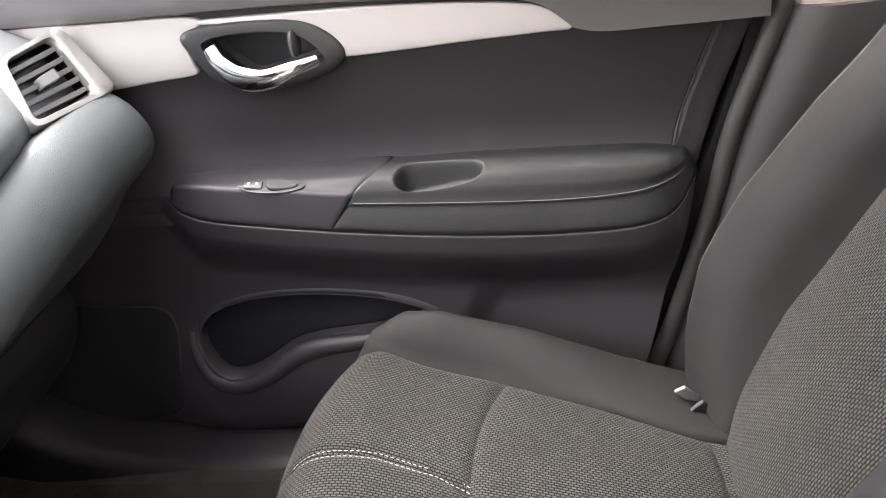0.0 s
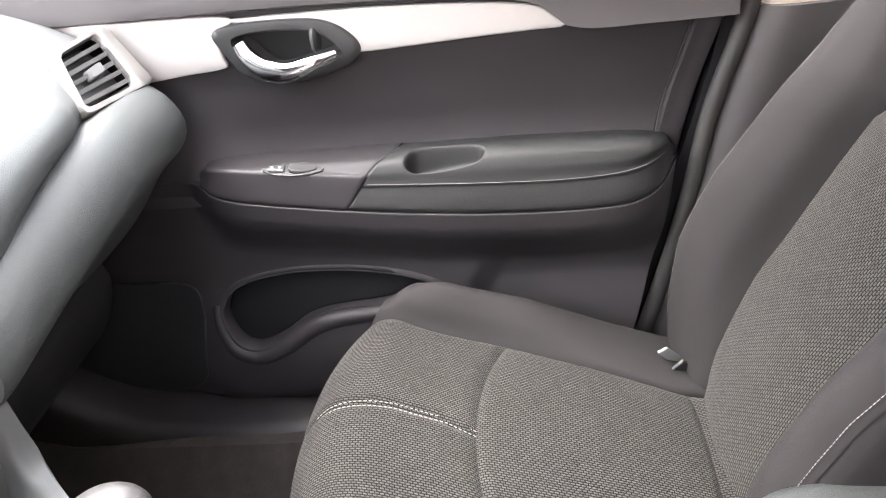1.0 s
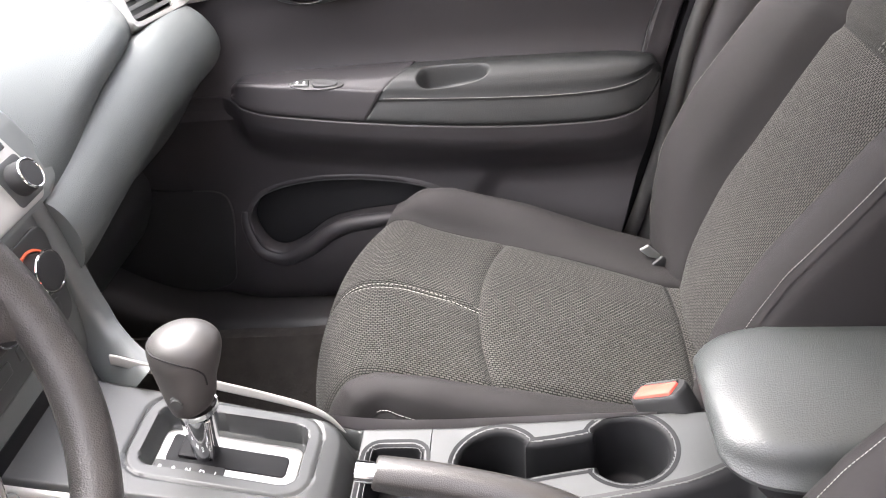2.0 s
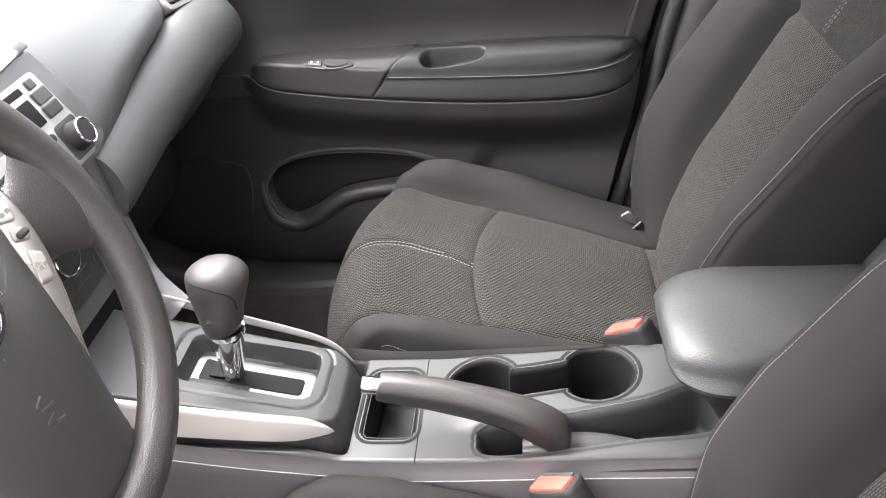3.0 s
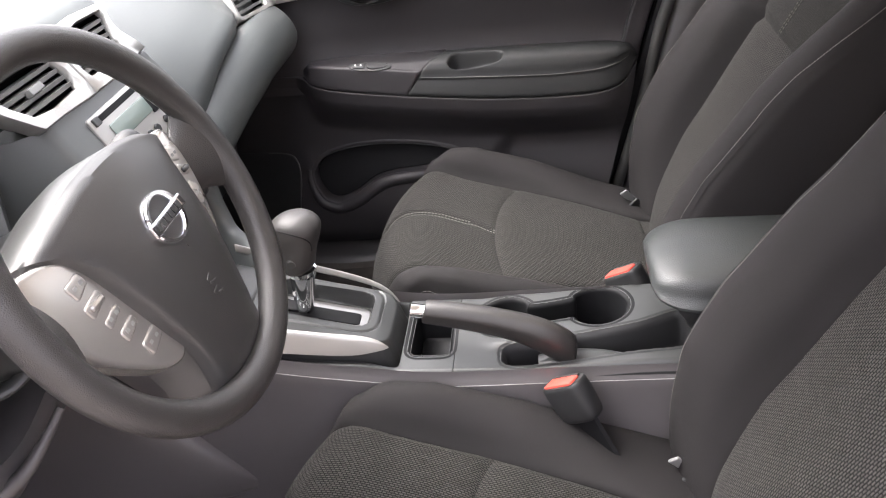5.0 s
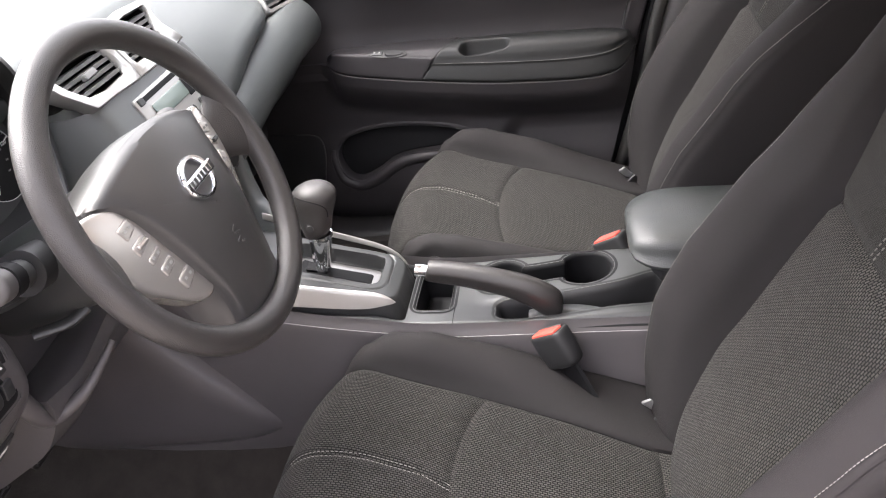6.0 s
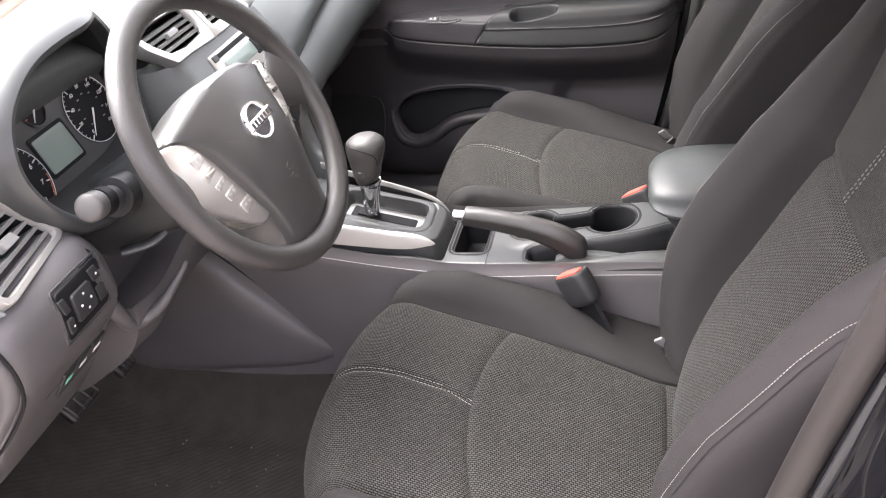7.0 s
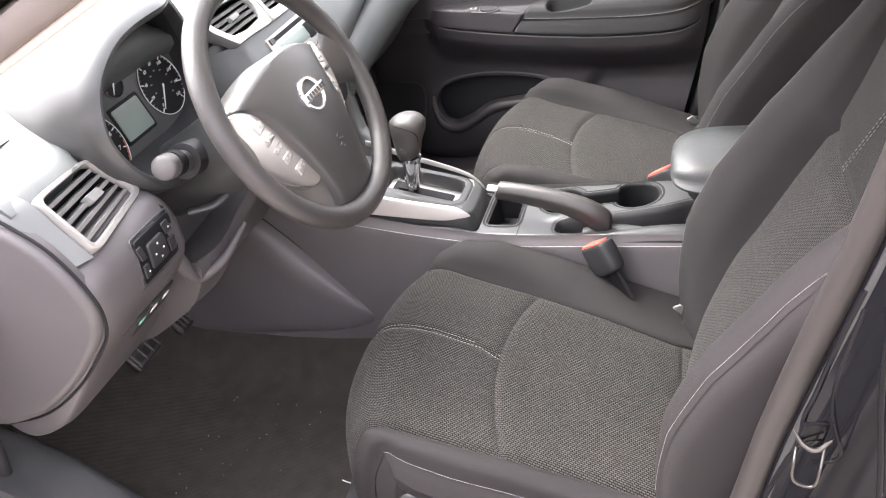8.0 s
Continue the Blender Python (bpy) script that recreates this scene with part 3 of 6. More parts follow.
# speaker cover in the lower front corner
part("speaker_cover", plate([(-0.75, 0.655), (-0.6, 0.657), (-0.52, 0.653), (-0.497, 0.64), (-0.492, 0.61), (-0.5, 0.55), (-0.52, 0.48), (-0.6, 0.45), (-0.75, 0.45)], on_door(0), 0.004, 0.003, n=80), DARK, door)
# near-black liner set shallow; its colour gives the shade of the deep pocket
part("pocket_shade_liner", plate(inset(POCKET, 0.003), on_door(-0.034), 0.012, 0.003, n=80), BLACK, door)
lip = [(u, float(door_y(np.array(u), np.array(v))) + 0.0075, v) for u, v in ((-0.470, 0.615), (-0.470, 0.59), (-0.455, 0.549), (-0.428, 0.532), (-0.40, 0.531), (-0.36, 0.548), (-0.32, 0.573), (-0.28, 0.585), (-0.2, 0.593), (-0.13, 0.607))]
part("pocket_lip", tube(lip, lambda k: 0.006 + 0.0095 * math.sin(math.pi * min(1, 0.05 + 0.95 * k)) ** 0.6, 20, 80), DOOR_SKIN, door, "rounded pocket lip")
ring = [[on_door(lift)(u, v, 0) for u, v in inset(POCKET, d)] for d, lift in ((-0.009, -0.0008), (-0.0065, 0.0012), (-0.001, 0.0018), (0.001, -0.0005), (0.0035, -0.032))]
part("pocket_frame", grid(bmesh.new(), ring, close_v=True), DOOR_SKIN, door, angle=60)
# paler thin tubes draw the bright edge highlights of pocket and speaker cover
part("pocket_highlight", tube([(u, float(door_y(np.array(u), np.array(v))) - 0.002, v) for u, v in POCKET[2:48:2]], 0.0009, 6, 90), SATIN, door)
part("cover_highlight", tube([(u, float(door_y(np.array(u), np.array(v))) - 0.0035, v) for u, v in ((-0.56, 0.6555), (-0.525, 0.6545), (-0.503, 0.647), (-0.494, 0.63), (-0.492, 0.60), (-0.498, 0.56))], 0.0013, 8, 50), SEAL_GREY, door)

# sill and passenger side of the body opening
step = loft([[(x, 0.845, 0.3), (x, 0.85, zt - 0.05), (x, 0.862, zt - 0.012), (x, 0.885, zt), (x, 0.95, zt + 0.008), (x, 1.0, zt), (x, 1.0, 0.3)] for x, zt in ((-1.05, 0.66), (-0.9, 0.61), (-0.78, 0.545), (-0.70, 0.49), (-0.62, 0.452), (-0.52, 0.436), (-0.3, 0.432), (0.1, 0.432), (0.6, 0.432))], 60, 48)
tagged(part("door_sill", step, SILL_SKIN), "dark plastic scuff plate along the door sill", "door sill", "", "structure")
pillar = thing("pillar_trim", "charcoal plastic pillar trim beside the passenger seat", "pillar trim", (0.35, 1.0, 0.45))
PZ = [0.42, 0.5, 0.63, 0.83, 0.95, 1.005]
low = loft([[(rear_edge(z) + 0.035, 1.01, z), (rear_edge(z) + 0.045, 0.985, z), (rear_edge(z) + 0.075, 0.972, z), (rear_edge(z) + 0.12, 0.975, z), (rear_edge(z) + 0.26, 0.985, z), (rear_edge(z) + 0.26, 1.05, z), (rear_edge(z) + 0.04, 1.05, z)] for z in PZ], 40, 48)
part("lower_trim", low, PLASTIC, pillar)
up = loft([[(0.34 + d, 1.0, z), (0.355 + d, 0.985, z), (0.41 + d, 0.985, z), (0.425 + d, 1.0, z), (0.425 + d, 1.05, z), (0.34 + d, 1.05, z)] for z, d in ((1.0, 0.0), (1.1, 0.02), (1.3, 0.05), (1.45, 0.06))], 20, 36)
part("upper_trim", up, BEIGE, pillar, "beige upper pillar cover")
seal = tube([(float(rear_edge(z)) + 0.028, 0.990 - 0.012 * (z < 0.7), z) for z in (0.43, 0.5, 0.56, 0.67, 0.76, 0.87, 1.0, 1.15, 1.3)], 0.0125, 12, 60)
part("door_seal", seal, SEAL_GREY, pillar, "grey rubber door seal")
gap = loft([[(float(rear_edge(z)) + 0.001, 1.0, z), (float(rear_edge(z)) + 0.03, 1.0, z), (float(rear_edge(z)) + 0.03, 1.02, z), (float(rear_edge(z)) + 0.001, 1.02, z)] for z in (0.43, 0.56, 0.76, 1.0, 1.3)], 30, 12)
part("door_gap", gap, BLACK, pillar)
belt = thing("seat_belt", "dark seat belt webbing hanging by the pillar", "seat belt", (0.45, 0.96, 0.6))
part("webbing", loft([[(0.43 + 0.05 * (z - 0.7) / 0.4, 0.968, z), (0.455 + 0.05 * (z - 0.7) / 0.4, 0.964, z), (0.48 + 0.05 * (z - 0.7) / 0.4, 0.968, z), (0.455 + 0.05 * (z - 0.7) / 0.4, 0.970, z)] for z in (0.6, 0.8, 1.0, 1.3)], 12, 16), CLOTH_FINE, belt)
part("guide", rbox((0.462, 0.958, 1.02), (0.045, 0.008, 0.02), 0.003), CHROME, belt, "metal belt guide")

# ---- seats ----
SEAT_Y = -0.017
CUSH = catmull([(0.275, 0.53), (0.2, 0.55), (0.1, 0.574), (-0.0, 0.594), (-0.072, 0.607), (-0.16, 0.624), (-0.22, 0.633), (-0.262, 0.624), (-0.295, 0.585), (-0.313, 0.53), (-0.322, 0.45), (-0.322, 0.36)], 90)
BACK = catmull([(0.228, 0.52), (0.245, 0.60), (0.286, 0.698), (0.324, 0.765), (0.359, 0.829), (0.40, 0.905), (0.46, 1.02), (0.525, 1.15), (0.545, 1.2)], 90)


def normals(c, flip):
    t = np.gradient(c, axis=0)
    t /= np.linalg.norm(t, axis=1)[:, None]
    return np.stack([-t[:, 1], t[:, 0]], 1) * flip


CN, BN = normals(CUSH, -1), normals(BACK, 1)
CS = np.concatenate([[0], np.cumsum(np.linalg.norm(np.diff(CUSH, axis=0), axis=1))])


def cush_amp(x, z):
    if x < -0.2 and z < 0.627:
        return float(np.interp(z, [0.36, 0.5, 0.6, 0.627], [0.0, 0.003, 0.008, 0.018]))
    return float(np.interp(x, [-0.26, -0.2, -0.12, 0.0, 0.12, 0.22], [0.012, 0.03, 0.048, 0.038, 0.012, 0.0]))


def back_wi(z):
    return float(np.interp(z, [0.55, 0.6, 0.7, 0.85, 0.92, 0.97, 1.05, 1.2], [0.105, 0.118, 0.134, 0.14, 0.136, 0.158, 0.2, 0.22]))


def back_amp(z):
    return float(np.interp(z, [0.5, 0.57, 0.62, 0.68, 0.765, 0.88, 1.03, 1.15, 1.2], [0.02, 0.036, 0.052, 0.07, 0.08, 0.068, 0.034, 0.02, 0.015]))


def bolster_profile(wi, amp, wide, deep):
    g = wide - wi
    top = catmull([(wi, -0.006), (wi + 0.006, 0.002), (wi + 0.25 * g, 0.6 * amp + 0.002), (wi + 0.52 * g, amp), (wi + 0.78 * g, 0.8 * amp - 0.004), (wide - 0.008, 0.3 * amp - 0.020), (wide - 0.003, 0.2 * amp - 0.032)], 33)
    side = catmull([(wide - 0.003, 0.2 * amp - 0.032), (wide + 0.002, 0.1 * amp - 0.05), (wide, 0.6 * deep), (wide - 0.012, deep)], 12)
    return np.vstack([top, side[1:]])


def back_profile(wi, amp, wide, deep):
    g = wide - wi
    return catmull([(wi, -0.008), (wi + 0.006, 0.004), (wi + 0.2 * g, 0.55 * amp), (wi + 0.5 * g, 0.96 * amp), (wi + 0.74 * g, amp), (wide - 0.008, 0.78 * amp), (wide, 0.45 * amp), (wide + 0.004, -0.03), (wide - 0.004, deep)], 44)


def seam_index(curve, axis, value):
    return int(np.argmin(np.abs(curve[:, axis] - value)))


def build_seat(label, y0, dx, dz0, nose, panel_edge, width, back_width, near_rise):
    """A front seat; panel_edge and width hold the half widths on the driver's door side and the other side."""
    seat = thing("front_seat", label, "seat", (dx, y0, 0.33 + dz0), "front seats")

    def cush_point(i, w, dz):
        x, z = CUSH[i] + CN[i] * dz
        pull = 0.085 * (abs(w) / 0.255) ** 3 * float(smooth(-0.12, -0.30, CUSH[i][0]))
        return (x + pull + dx + nose * float(smooth(-0.08, -0.26, CUSH[i][0])), y0 + w, z + dz0)

    def back_point(i, w, dz):
        x, z = BACK[i] + BN[i] * dz
        return (x + dx, y0 + w, z + dz0)

    def edge_w(i, sgn):
        x, z = CUSH[i]
        front, rear = panel_edge[0] if sgn < 0 else panel_edge[1]
        if z < 0.6 and x < -0.2:
            return front
        return float(np.interp(x, [-0.26, -0.05, 0.1, 0.2, 0.28], [front, lerp(front, rear, 0.35), lerp(front, rear, 0.72), rear, rear]))

    def width_of(i, v):
        return v * edge_w(i, -1 if v < 0 else 1)

    cross, strip = seam_index(CUSH, 0, -0.066), seam_index(CUSH, 0, 0.214)
    w_mid = lambda s: float(np.interp(s, [CS[cross], CS[cross] + 0.05, CS[cross] + 0.12, CS[-1]], [-0.036, -0.014, -0.003, -0.008]))

    # centre panels, split by the curved cross seam and the middle seam
    def cloth_patch(name, s0, s1, left, right, n, sink=0.006):
        rows = []
        for k in np.linspace(0, 1, n):
            row = []
            for e in np.linspace(0, 1, 36):
                w_ref = lerp(left(CS[cross]), right(CS[cross]), e)
                a, b = s0(w_ref), s1(w_ref)
                s = a + (b - a) * k
                f = np.interp(s, CS, np.arange(len(CS)))
                i = int(min(f, len(CS) - 2))
                r = f - i
                lo, hi = left(s), right(s)
                w = lo + (hi - lo) * e
                v = w / edge_w(i, -1 if w < 0 else 1)
                seam = min(abs(s - a) if s0 is not START else 1, abs(s - b) if s1 is not END else 1, e * (hi - lo), (1 - e) * (hi - lo))
                dz = 0.010 * (1 - v * v) - sink * float(smooth(0.010, 0.0, seam))
                row.append(np.array(cush_point(i, w, dz)) * (1 - r) + np.array(cush_point(i + 1, w, dz)) * r)
            rows.append(row)
        return part(name, grid(bmesh.new(), rows), CLOTH_WEAVE, seat)

    at_s = lambda s: int(min(np.interp(s, CS, np.arange(len(CS))), len(CS) - 2))

    def rim_w(sgn):
        widths = np.array([sgn * edge_w(i, sgn) for i in range(len(CS))])
        return lambda s: float(np.interp(s, CS, widths))

    s_cross = lambda w: float(CS[cross]) - 1.15 * (w + 0.02) ** 2
    s_strip = lambda w: float(CS[strip])
    START = lambda w: 0.0
    END = lambda w: float(CS[-1])
    near_w, far_w = rim_w(-1), rim_w(1)
    cloth_patch("seat_strip", START, s_strip, near_w, far_w, 12)
    cloth_patch("seat_panel", s_strip, s_cross, near_w, far_w, 46)
    cloth_patch("front_panel", s_cross, END, near_w, w_mid, 60)
    cloth_patch("front_panel", s_cross, END, w_mid, far_w, 60)
    for side in (-0.004, 0.004):
        path = [cush_point(at_s(q), w_mid(q) + side, 0.0068) for q in np.linspace(s_cross(-0.03) + 0.006, s_cross(-0.03) + 0.24, 24)]
        stitches(path, 0.0062, 0.0044, 0.0006, THREAD, seat)
    for sgn, wide, (rise, deep) in ((-1, width[0], (0.55 if width[0] > 0.26 else 0.8, -0.085)), (1, width[1], (1.0, -0.13))):
        rows = []
        for i in range(88):
            taper = wide - (0.022 * float(smooth(-0.05, -0.27, CUSH[i][0])) if sgn < 0 else 0.0)
            rows.append([cush_point(i, sgn * w, dz) for w, dz in bolster_profile(edge_w(i, sgn), rise * cush_amp(*CUSH[i]), taper, deep)])
        bol = part("cushion_bolster", grid(bmesh.new(), [r[:28] for r in rows]), CLOTH_FINE, seat, "plain charcoal cloth bolster")
        part("cushion_side", grid(bmesh.new(), [[(p[0], p[1] - sgn * 0.002 * (j == 0), p[2]) for j, p in enumerate(r[27:])] for r in rows]), CLOTH_SIDE, seat, "dark cloth cushion side")
        pipe = [rows[i][26] for i in range(14, 88, 2) if CUSH[i][0] > -0.262]
        stitches(pipe, 0.0042, 0.0034, 0.00042, THREAD, bol, (0, sgn * 0.0012, 0.0))
    # backrest
    bwi = lambda i: back_wi(BACK[i][1])
    split = lambda v: 0.92 - 0.004 * v * v
    for name, lo, hi, mat in (("back_panel", lambda v: 0.53, split, CLOTH_WEAVE), ("upper_back_panel", split, lambda v: 1.195, CLOTH_UPPER)):
        rows = []
        for k in np.linspace(0, 1, 60):
            row = []
            for v in np.linspace(-1, 1, 41):
                z = lo(v) + (hi(v) - lo(v)) * k
                f = np.interp(z, BACK[:, 1], np.arange(len(BACK)))
                i = int(min(f, len(BACK) - 2))
                r = f - i
                near = min(abs(z - split(v)), 1) * 0.8
                dz = 0.014 * (1 - v * v) - 0.007 * float(smooth(0.012, 0, near)) - 0.008 * float(smooth(0.95, 1.0, abs(v)))
                w = (bwi(i) * (1 - r) + bwi(i + 1) * r) * v
                row.append(np.array(back_point(i, w, dz)) * (1 - r) + np.array(back_point(i + 1, w, dz)) * r)
            rows.append(row)
        part(name, grid(bmesh.new(), rows), mat, seat)
    for side in (-0.004, 0.004):
        path = [back_point(i, side - 0.012, 0.0155) for i in range(seam_index(BACK, 1, 0.927), 88, 3)]
        stitches(path, 0.0062, 0.0042, 0.0008, CLOTH_WEAVE_THREAD, seat, label="grey thread stitching")
    for sgn, wide, more in ((-1, back_width[0], near_rise), (1, back_width[1], 0.0)):
        rows = [[back_point(i, sgn * w, dz) for w, dz in back_profile(bwi(i), back_amp(BACK[i][1]) + more, wide, -0.12)] for i in range(90)]
        cut = 20 if sgn < 0 else 17
        bol = part("back_bolster", grid(bmesh.new(), [r[:cut + 1] for r in rows]), CLOTH_FINE, seat, "plain charcoal cloth bolster")
        part("back_side", grid(bmesh.new(), [[(p[0], p[1] - sgn * 0.002 * (j == 0), p[2]) for j, p in enumerate(r[cut:])] for r in rows]), CLOTH_FINE, seat)
        pipe = [rows[i][cut - 1] for i in range(8, 80, 3)]
        stitches(pipe, 0.0042, 0.0034, 0.00042, THREAD, bol, (-0.0006, sgn * 0.001, 0.0))
    shell = loft([[back_point(i, w, dz) for w, dz in ((-0.25, -0.06), (-0.25, -0.13), (0, -0.15), (0.25, -0.13), (0.25, -0.06))] for i in (0, 30, 60, 89)], 20, 30)
    part("back_shell", shell, DARK, seat)
    base = loft([[(x + dx, y0 - 0.225, 0.34 + dz0), (x + dx, y0 - 0.23, z + dz0), (x + dx, y0, z + 0.01 + dz0), (x + dx, y0 + 0.23, z + dz0), (x + dx, y0 + 0.225, 0.34 + dz0)] for x, z in ((-0.29, 0.46), (-0.2, 0.5), (0.1, 0.47), (0.3, 0.46))], 16, 30)
    part("seat_base", base, DARK, seat)
    for sgn in (-1, 1):
        part("side_cover", plate([(-0.22, 0.46), (-0.20, 0.52), (-0.05, 0.53), (0.15, 0.515), (0.25, 0.49), (0.25, 0.38), (-0.15, 0.38)], lambda u, v, h: Vector((u + dx, y0 + sgn * (0.232 + h), v + dz0)), 0.018, 0.008, n=60), SATIN, seat, "grey plastic side cover")
    for sgn in (-1, 1):
        part("seat_rail", rbox((dx, y0 + sgn * 0.19, 0.322 + dz0 / 2), (0.56, 0.04, 0.045 + dz0), 0.004), DARK, seat)
    return seat


build_seat("charcoal cloth driver's seat with grey woven centre panels", SEAT_Y, 0.0, 0.0, 0.0, ((0.214, 0.222), (0.178, 0.094)), (0.274, 0.252), (0.277, 0.258), 0.012)
build_seat("charcoal cloth passenger seat with grey woven centre panels", SEAT_Y + 0.68, 0.015, 0.02, 0.026, ((0.172, 0.165), (0.19, 0.098)), (0.252, 0.252), (0.260, 0.258), 0.012)


def buckle(at, turn, lean):
    """A seat belt buckle: dark stalk and housing with a red release button."""
    root = thing("seat_belt_buckle", "black seat belt buckle with a red release button", "seat belt buckle", at, "seat belt buckles")
    m = Matrix.Translation(at) @ pose(0, 0, 0, 0, lean, turn)
    bm = loft([[m @ Vector((x * k, y * k2, z)) for x, y in ((0.027, 0.014), (-0.027, 0.014), (-0.027, -0.014), (0.027, -0.014))] for z, k, k2 in ((-0.056, 0.8, 0.8), (-0.05, 0.96, 1.0), (-0.03, 1.02, 1.1), (-0.004, 1.02, 1.1), (0.0, 0.97, 1.0))], 20, 40)
    body = part("housing", bm, DARK, root)
    part("release_button", rbox(m @ Vector((0, -0.003, 0.0005)), (0.05, 0.022, 0.006), 0.004, m.to_3x3().to_4x4()), RED, body, "red release button")
    part("slot", rbox(m @ Vector((0, 0.0105, 0.001)), (0.044, 0.005, 0.004), 0.0015, m.to_3x3().to_4x4()), SATIN, body)
    part("strap", loft([[m @ Vector((x, y, z)) for x, y in ((0.017, 0.004), (-0.017, 0.004), (-0.017, -0.004), (0.017, -0.004))] for z in (-0.13, -0.09, -0.05)], 8, 16), BLACK, root, "black webbing strap")
    return root


buckle((0.062, 0.197, 0.663), -35, -35)
buckle((0.158, 0.428, 0.676), -35, -35)
for y, z in ((0.151, 0.557), (0.822, 0.581)):
    latch = thing("belt_anchor", "grey metal belt anchor tucked between seat and backrest", "belt anchor", (0.215, y, z), "belt anchors")
    part("tongue", rbox((0.214, y, z - 0.002), (0.05, 0.005, 0.016), 0.002, pose(0, 0, 0, 25, 48, 20)), SLAT, latch)
    part("strap", rbox((0.232, y - 0.012, z - 0.025), (0.06, 0.006, 0.034), 0.002, pose(0, 0, 0, 10, 45, 20)), DARK, latch)

# ---- centre console ----
console = thing("centre_console", "charcoal plastic centre console with cup holders and a small tray", "console", (0.0, MID, 0.45))
NEAR, FAR = 0.222, 0.409


TRAY = rounded([(-0.152, 0.266), (-0.094, 0.266), (-0.096, 0.372), (-0.152, 0.372)], 0.014)
BRAKE_WELL = catmull([(-0.017, 0.26), (-0.008, 0.244), (0.06, 0.247), (0.15, 0.256), (0.23, 0.266), (0.25, 0.30), (0.23, 0.326), (0.17, 0.303), (0.09, 0.289), (-0.006, 0.278)], 90, True)
CUP_A, CUP_B, CUP_R = (-0.016, 0.346), (0.118, 0.354), (0.041, 0.042)
CUPS = [(CUP_B[0] + CUP_R[1] * math.cos(k), CUP_B[1] + CUP_R[1] * math.sin(k)) for k in np.linspace(-2.66, 2.66, 26)]
CUPS = np.array(CUPS + [(CUP_A[0] + CUP_R[0] * math.cos(k), CUP_A[1] + CUP_R[0] * math.sin(k)) for k in np.linspace(0.5, 2 * math.pi - 0.5, 26)])
CUPS = catmull(CUPS, 140, True)


def console_z(X, Y):
    Z = 0.655 + 0.012 * smooth(0.0, 0.2, X) + 0.010 * smooth(-0.165, -0.215, X) + 0.08 * np.maximum(0, -0.2 - X)
    Z = Z + 0.006 * smooth(0.27, 0.29, Y) * smooth(-0.06, 0.0, X)
    under = (X > -0.53) & (X < -0.15)
    Z = Z - 0.05 * smooth(0.004, 0.02, np.where(under, np.minimum(Y - 0.236, 0.41 - Y), 0.0)) * smooth(-0.163, -0.175, X)
    edge = np.minimum(Y - NEAR, FAR - Y)
    Z = Z - 0.012 * smooth(0.014, 0.0, edge)
    return Z


def recess(name, outline, steps, floor, mat, label=""):
    """A clean rim and wall let into the deck along a closed outline."""
    rows = []
    for d, dz in steps:
        q = inset(outline, d)
        rows.append([(u, v, float(z) + dz) for (u, v), z in zip(q, console_z(q[:, 0], q[:, 1]))])
    q = inset(outline, steps[-1][0] + 0.002)
    rows.append([(u, v, floor + 0.004) for u, v in q])
    q = inset(outline, steps[-1][0] + 0.006)
    bm = grid(bmesh.new(), rows + [[(u, v, floor) for u, v in q]], close_v=True)
    bm.faces.new(list(bm.verts)[-len(q):])
    return part(name, bm, mat, console, label, angle=50)


def console_top(x0, x1, nx):
    X, Y = np.meshgrid(np.linspace(x0, x1, nx), np.linspace(NEAR, FAR, 130), indexing="ij")
    Z = console_z(X, Y)
    rows = np.stack([X, Y, Z], 2)
    skirt = lambda y, a, b: np.stack([rows[:, a, 0], np.full(nx, y), np.full(nx, 0.612)], 1)[:, None, :]
    rows = np.concatenate([skirt(NEAR - 0.001, 0, 0), rows, skirt(FAR + 0.001, -1, -1)], 1)
    bm = grid(bmesh.new(), rows)
    mid = np.array([f.calc_center_median()[:2] for f in bm.faces])
    gone = np.zeros(len(mid), bool)
    for o in (CUPS, TRAY, BRAKE_WELL):
        gone |= inside(o, mid[:, 0], mid[:, 1]) > -0.004
    bmesh.ops.delete(bm, geom=[f for f, g in zip(list(bm.faces), gone) if g], context="FACES")
    return bm


part("front_deck", console_top(-0.56, -0.0875, 180), SATIN, console, angle=50)
part("rear_deck", console_top(-0.0865, 0.42, 280), SATIN, console, "charcoal deck with two round cup holders", angle=50)


def side_wall(y, sgn, name):
    rows = []
    for x, zt, zb, bulge in ((-0.75, 0.74, 0.36, 0.0), (-0.6, 0.715, 0.38, 0.0), (-0.45, 0.695, 0.42, 0.0), (-0.3, 0.668, 0.44, 0.0), (-0.2, 0.654, 0.43, 0.0), (-0.1, 0.6445, 0.42, 0.0), (0.1, 0.649, 0.42, 0.0), (0.45, 0.655, 0.42, 0.0)):
        rows.append([(x, y + sgn * 0.0, zt), (x, y + sgn * (0.004 + bulge), zt - 0.005), (x, y + sgn * (0.012 + bulge), (zt + zb) / 2), (x, y + sgn * 0.02, zb), (x, y + sgn * 0.008, zb), (x, y - sgn * 0.003, zt)])
    return part(name, loft(rows, 60, 36), KNEE, console)


side_wall(NEAR, -1, "side_panel")
side_wall(FAR, 1, "side_panel")
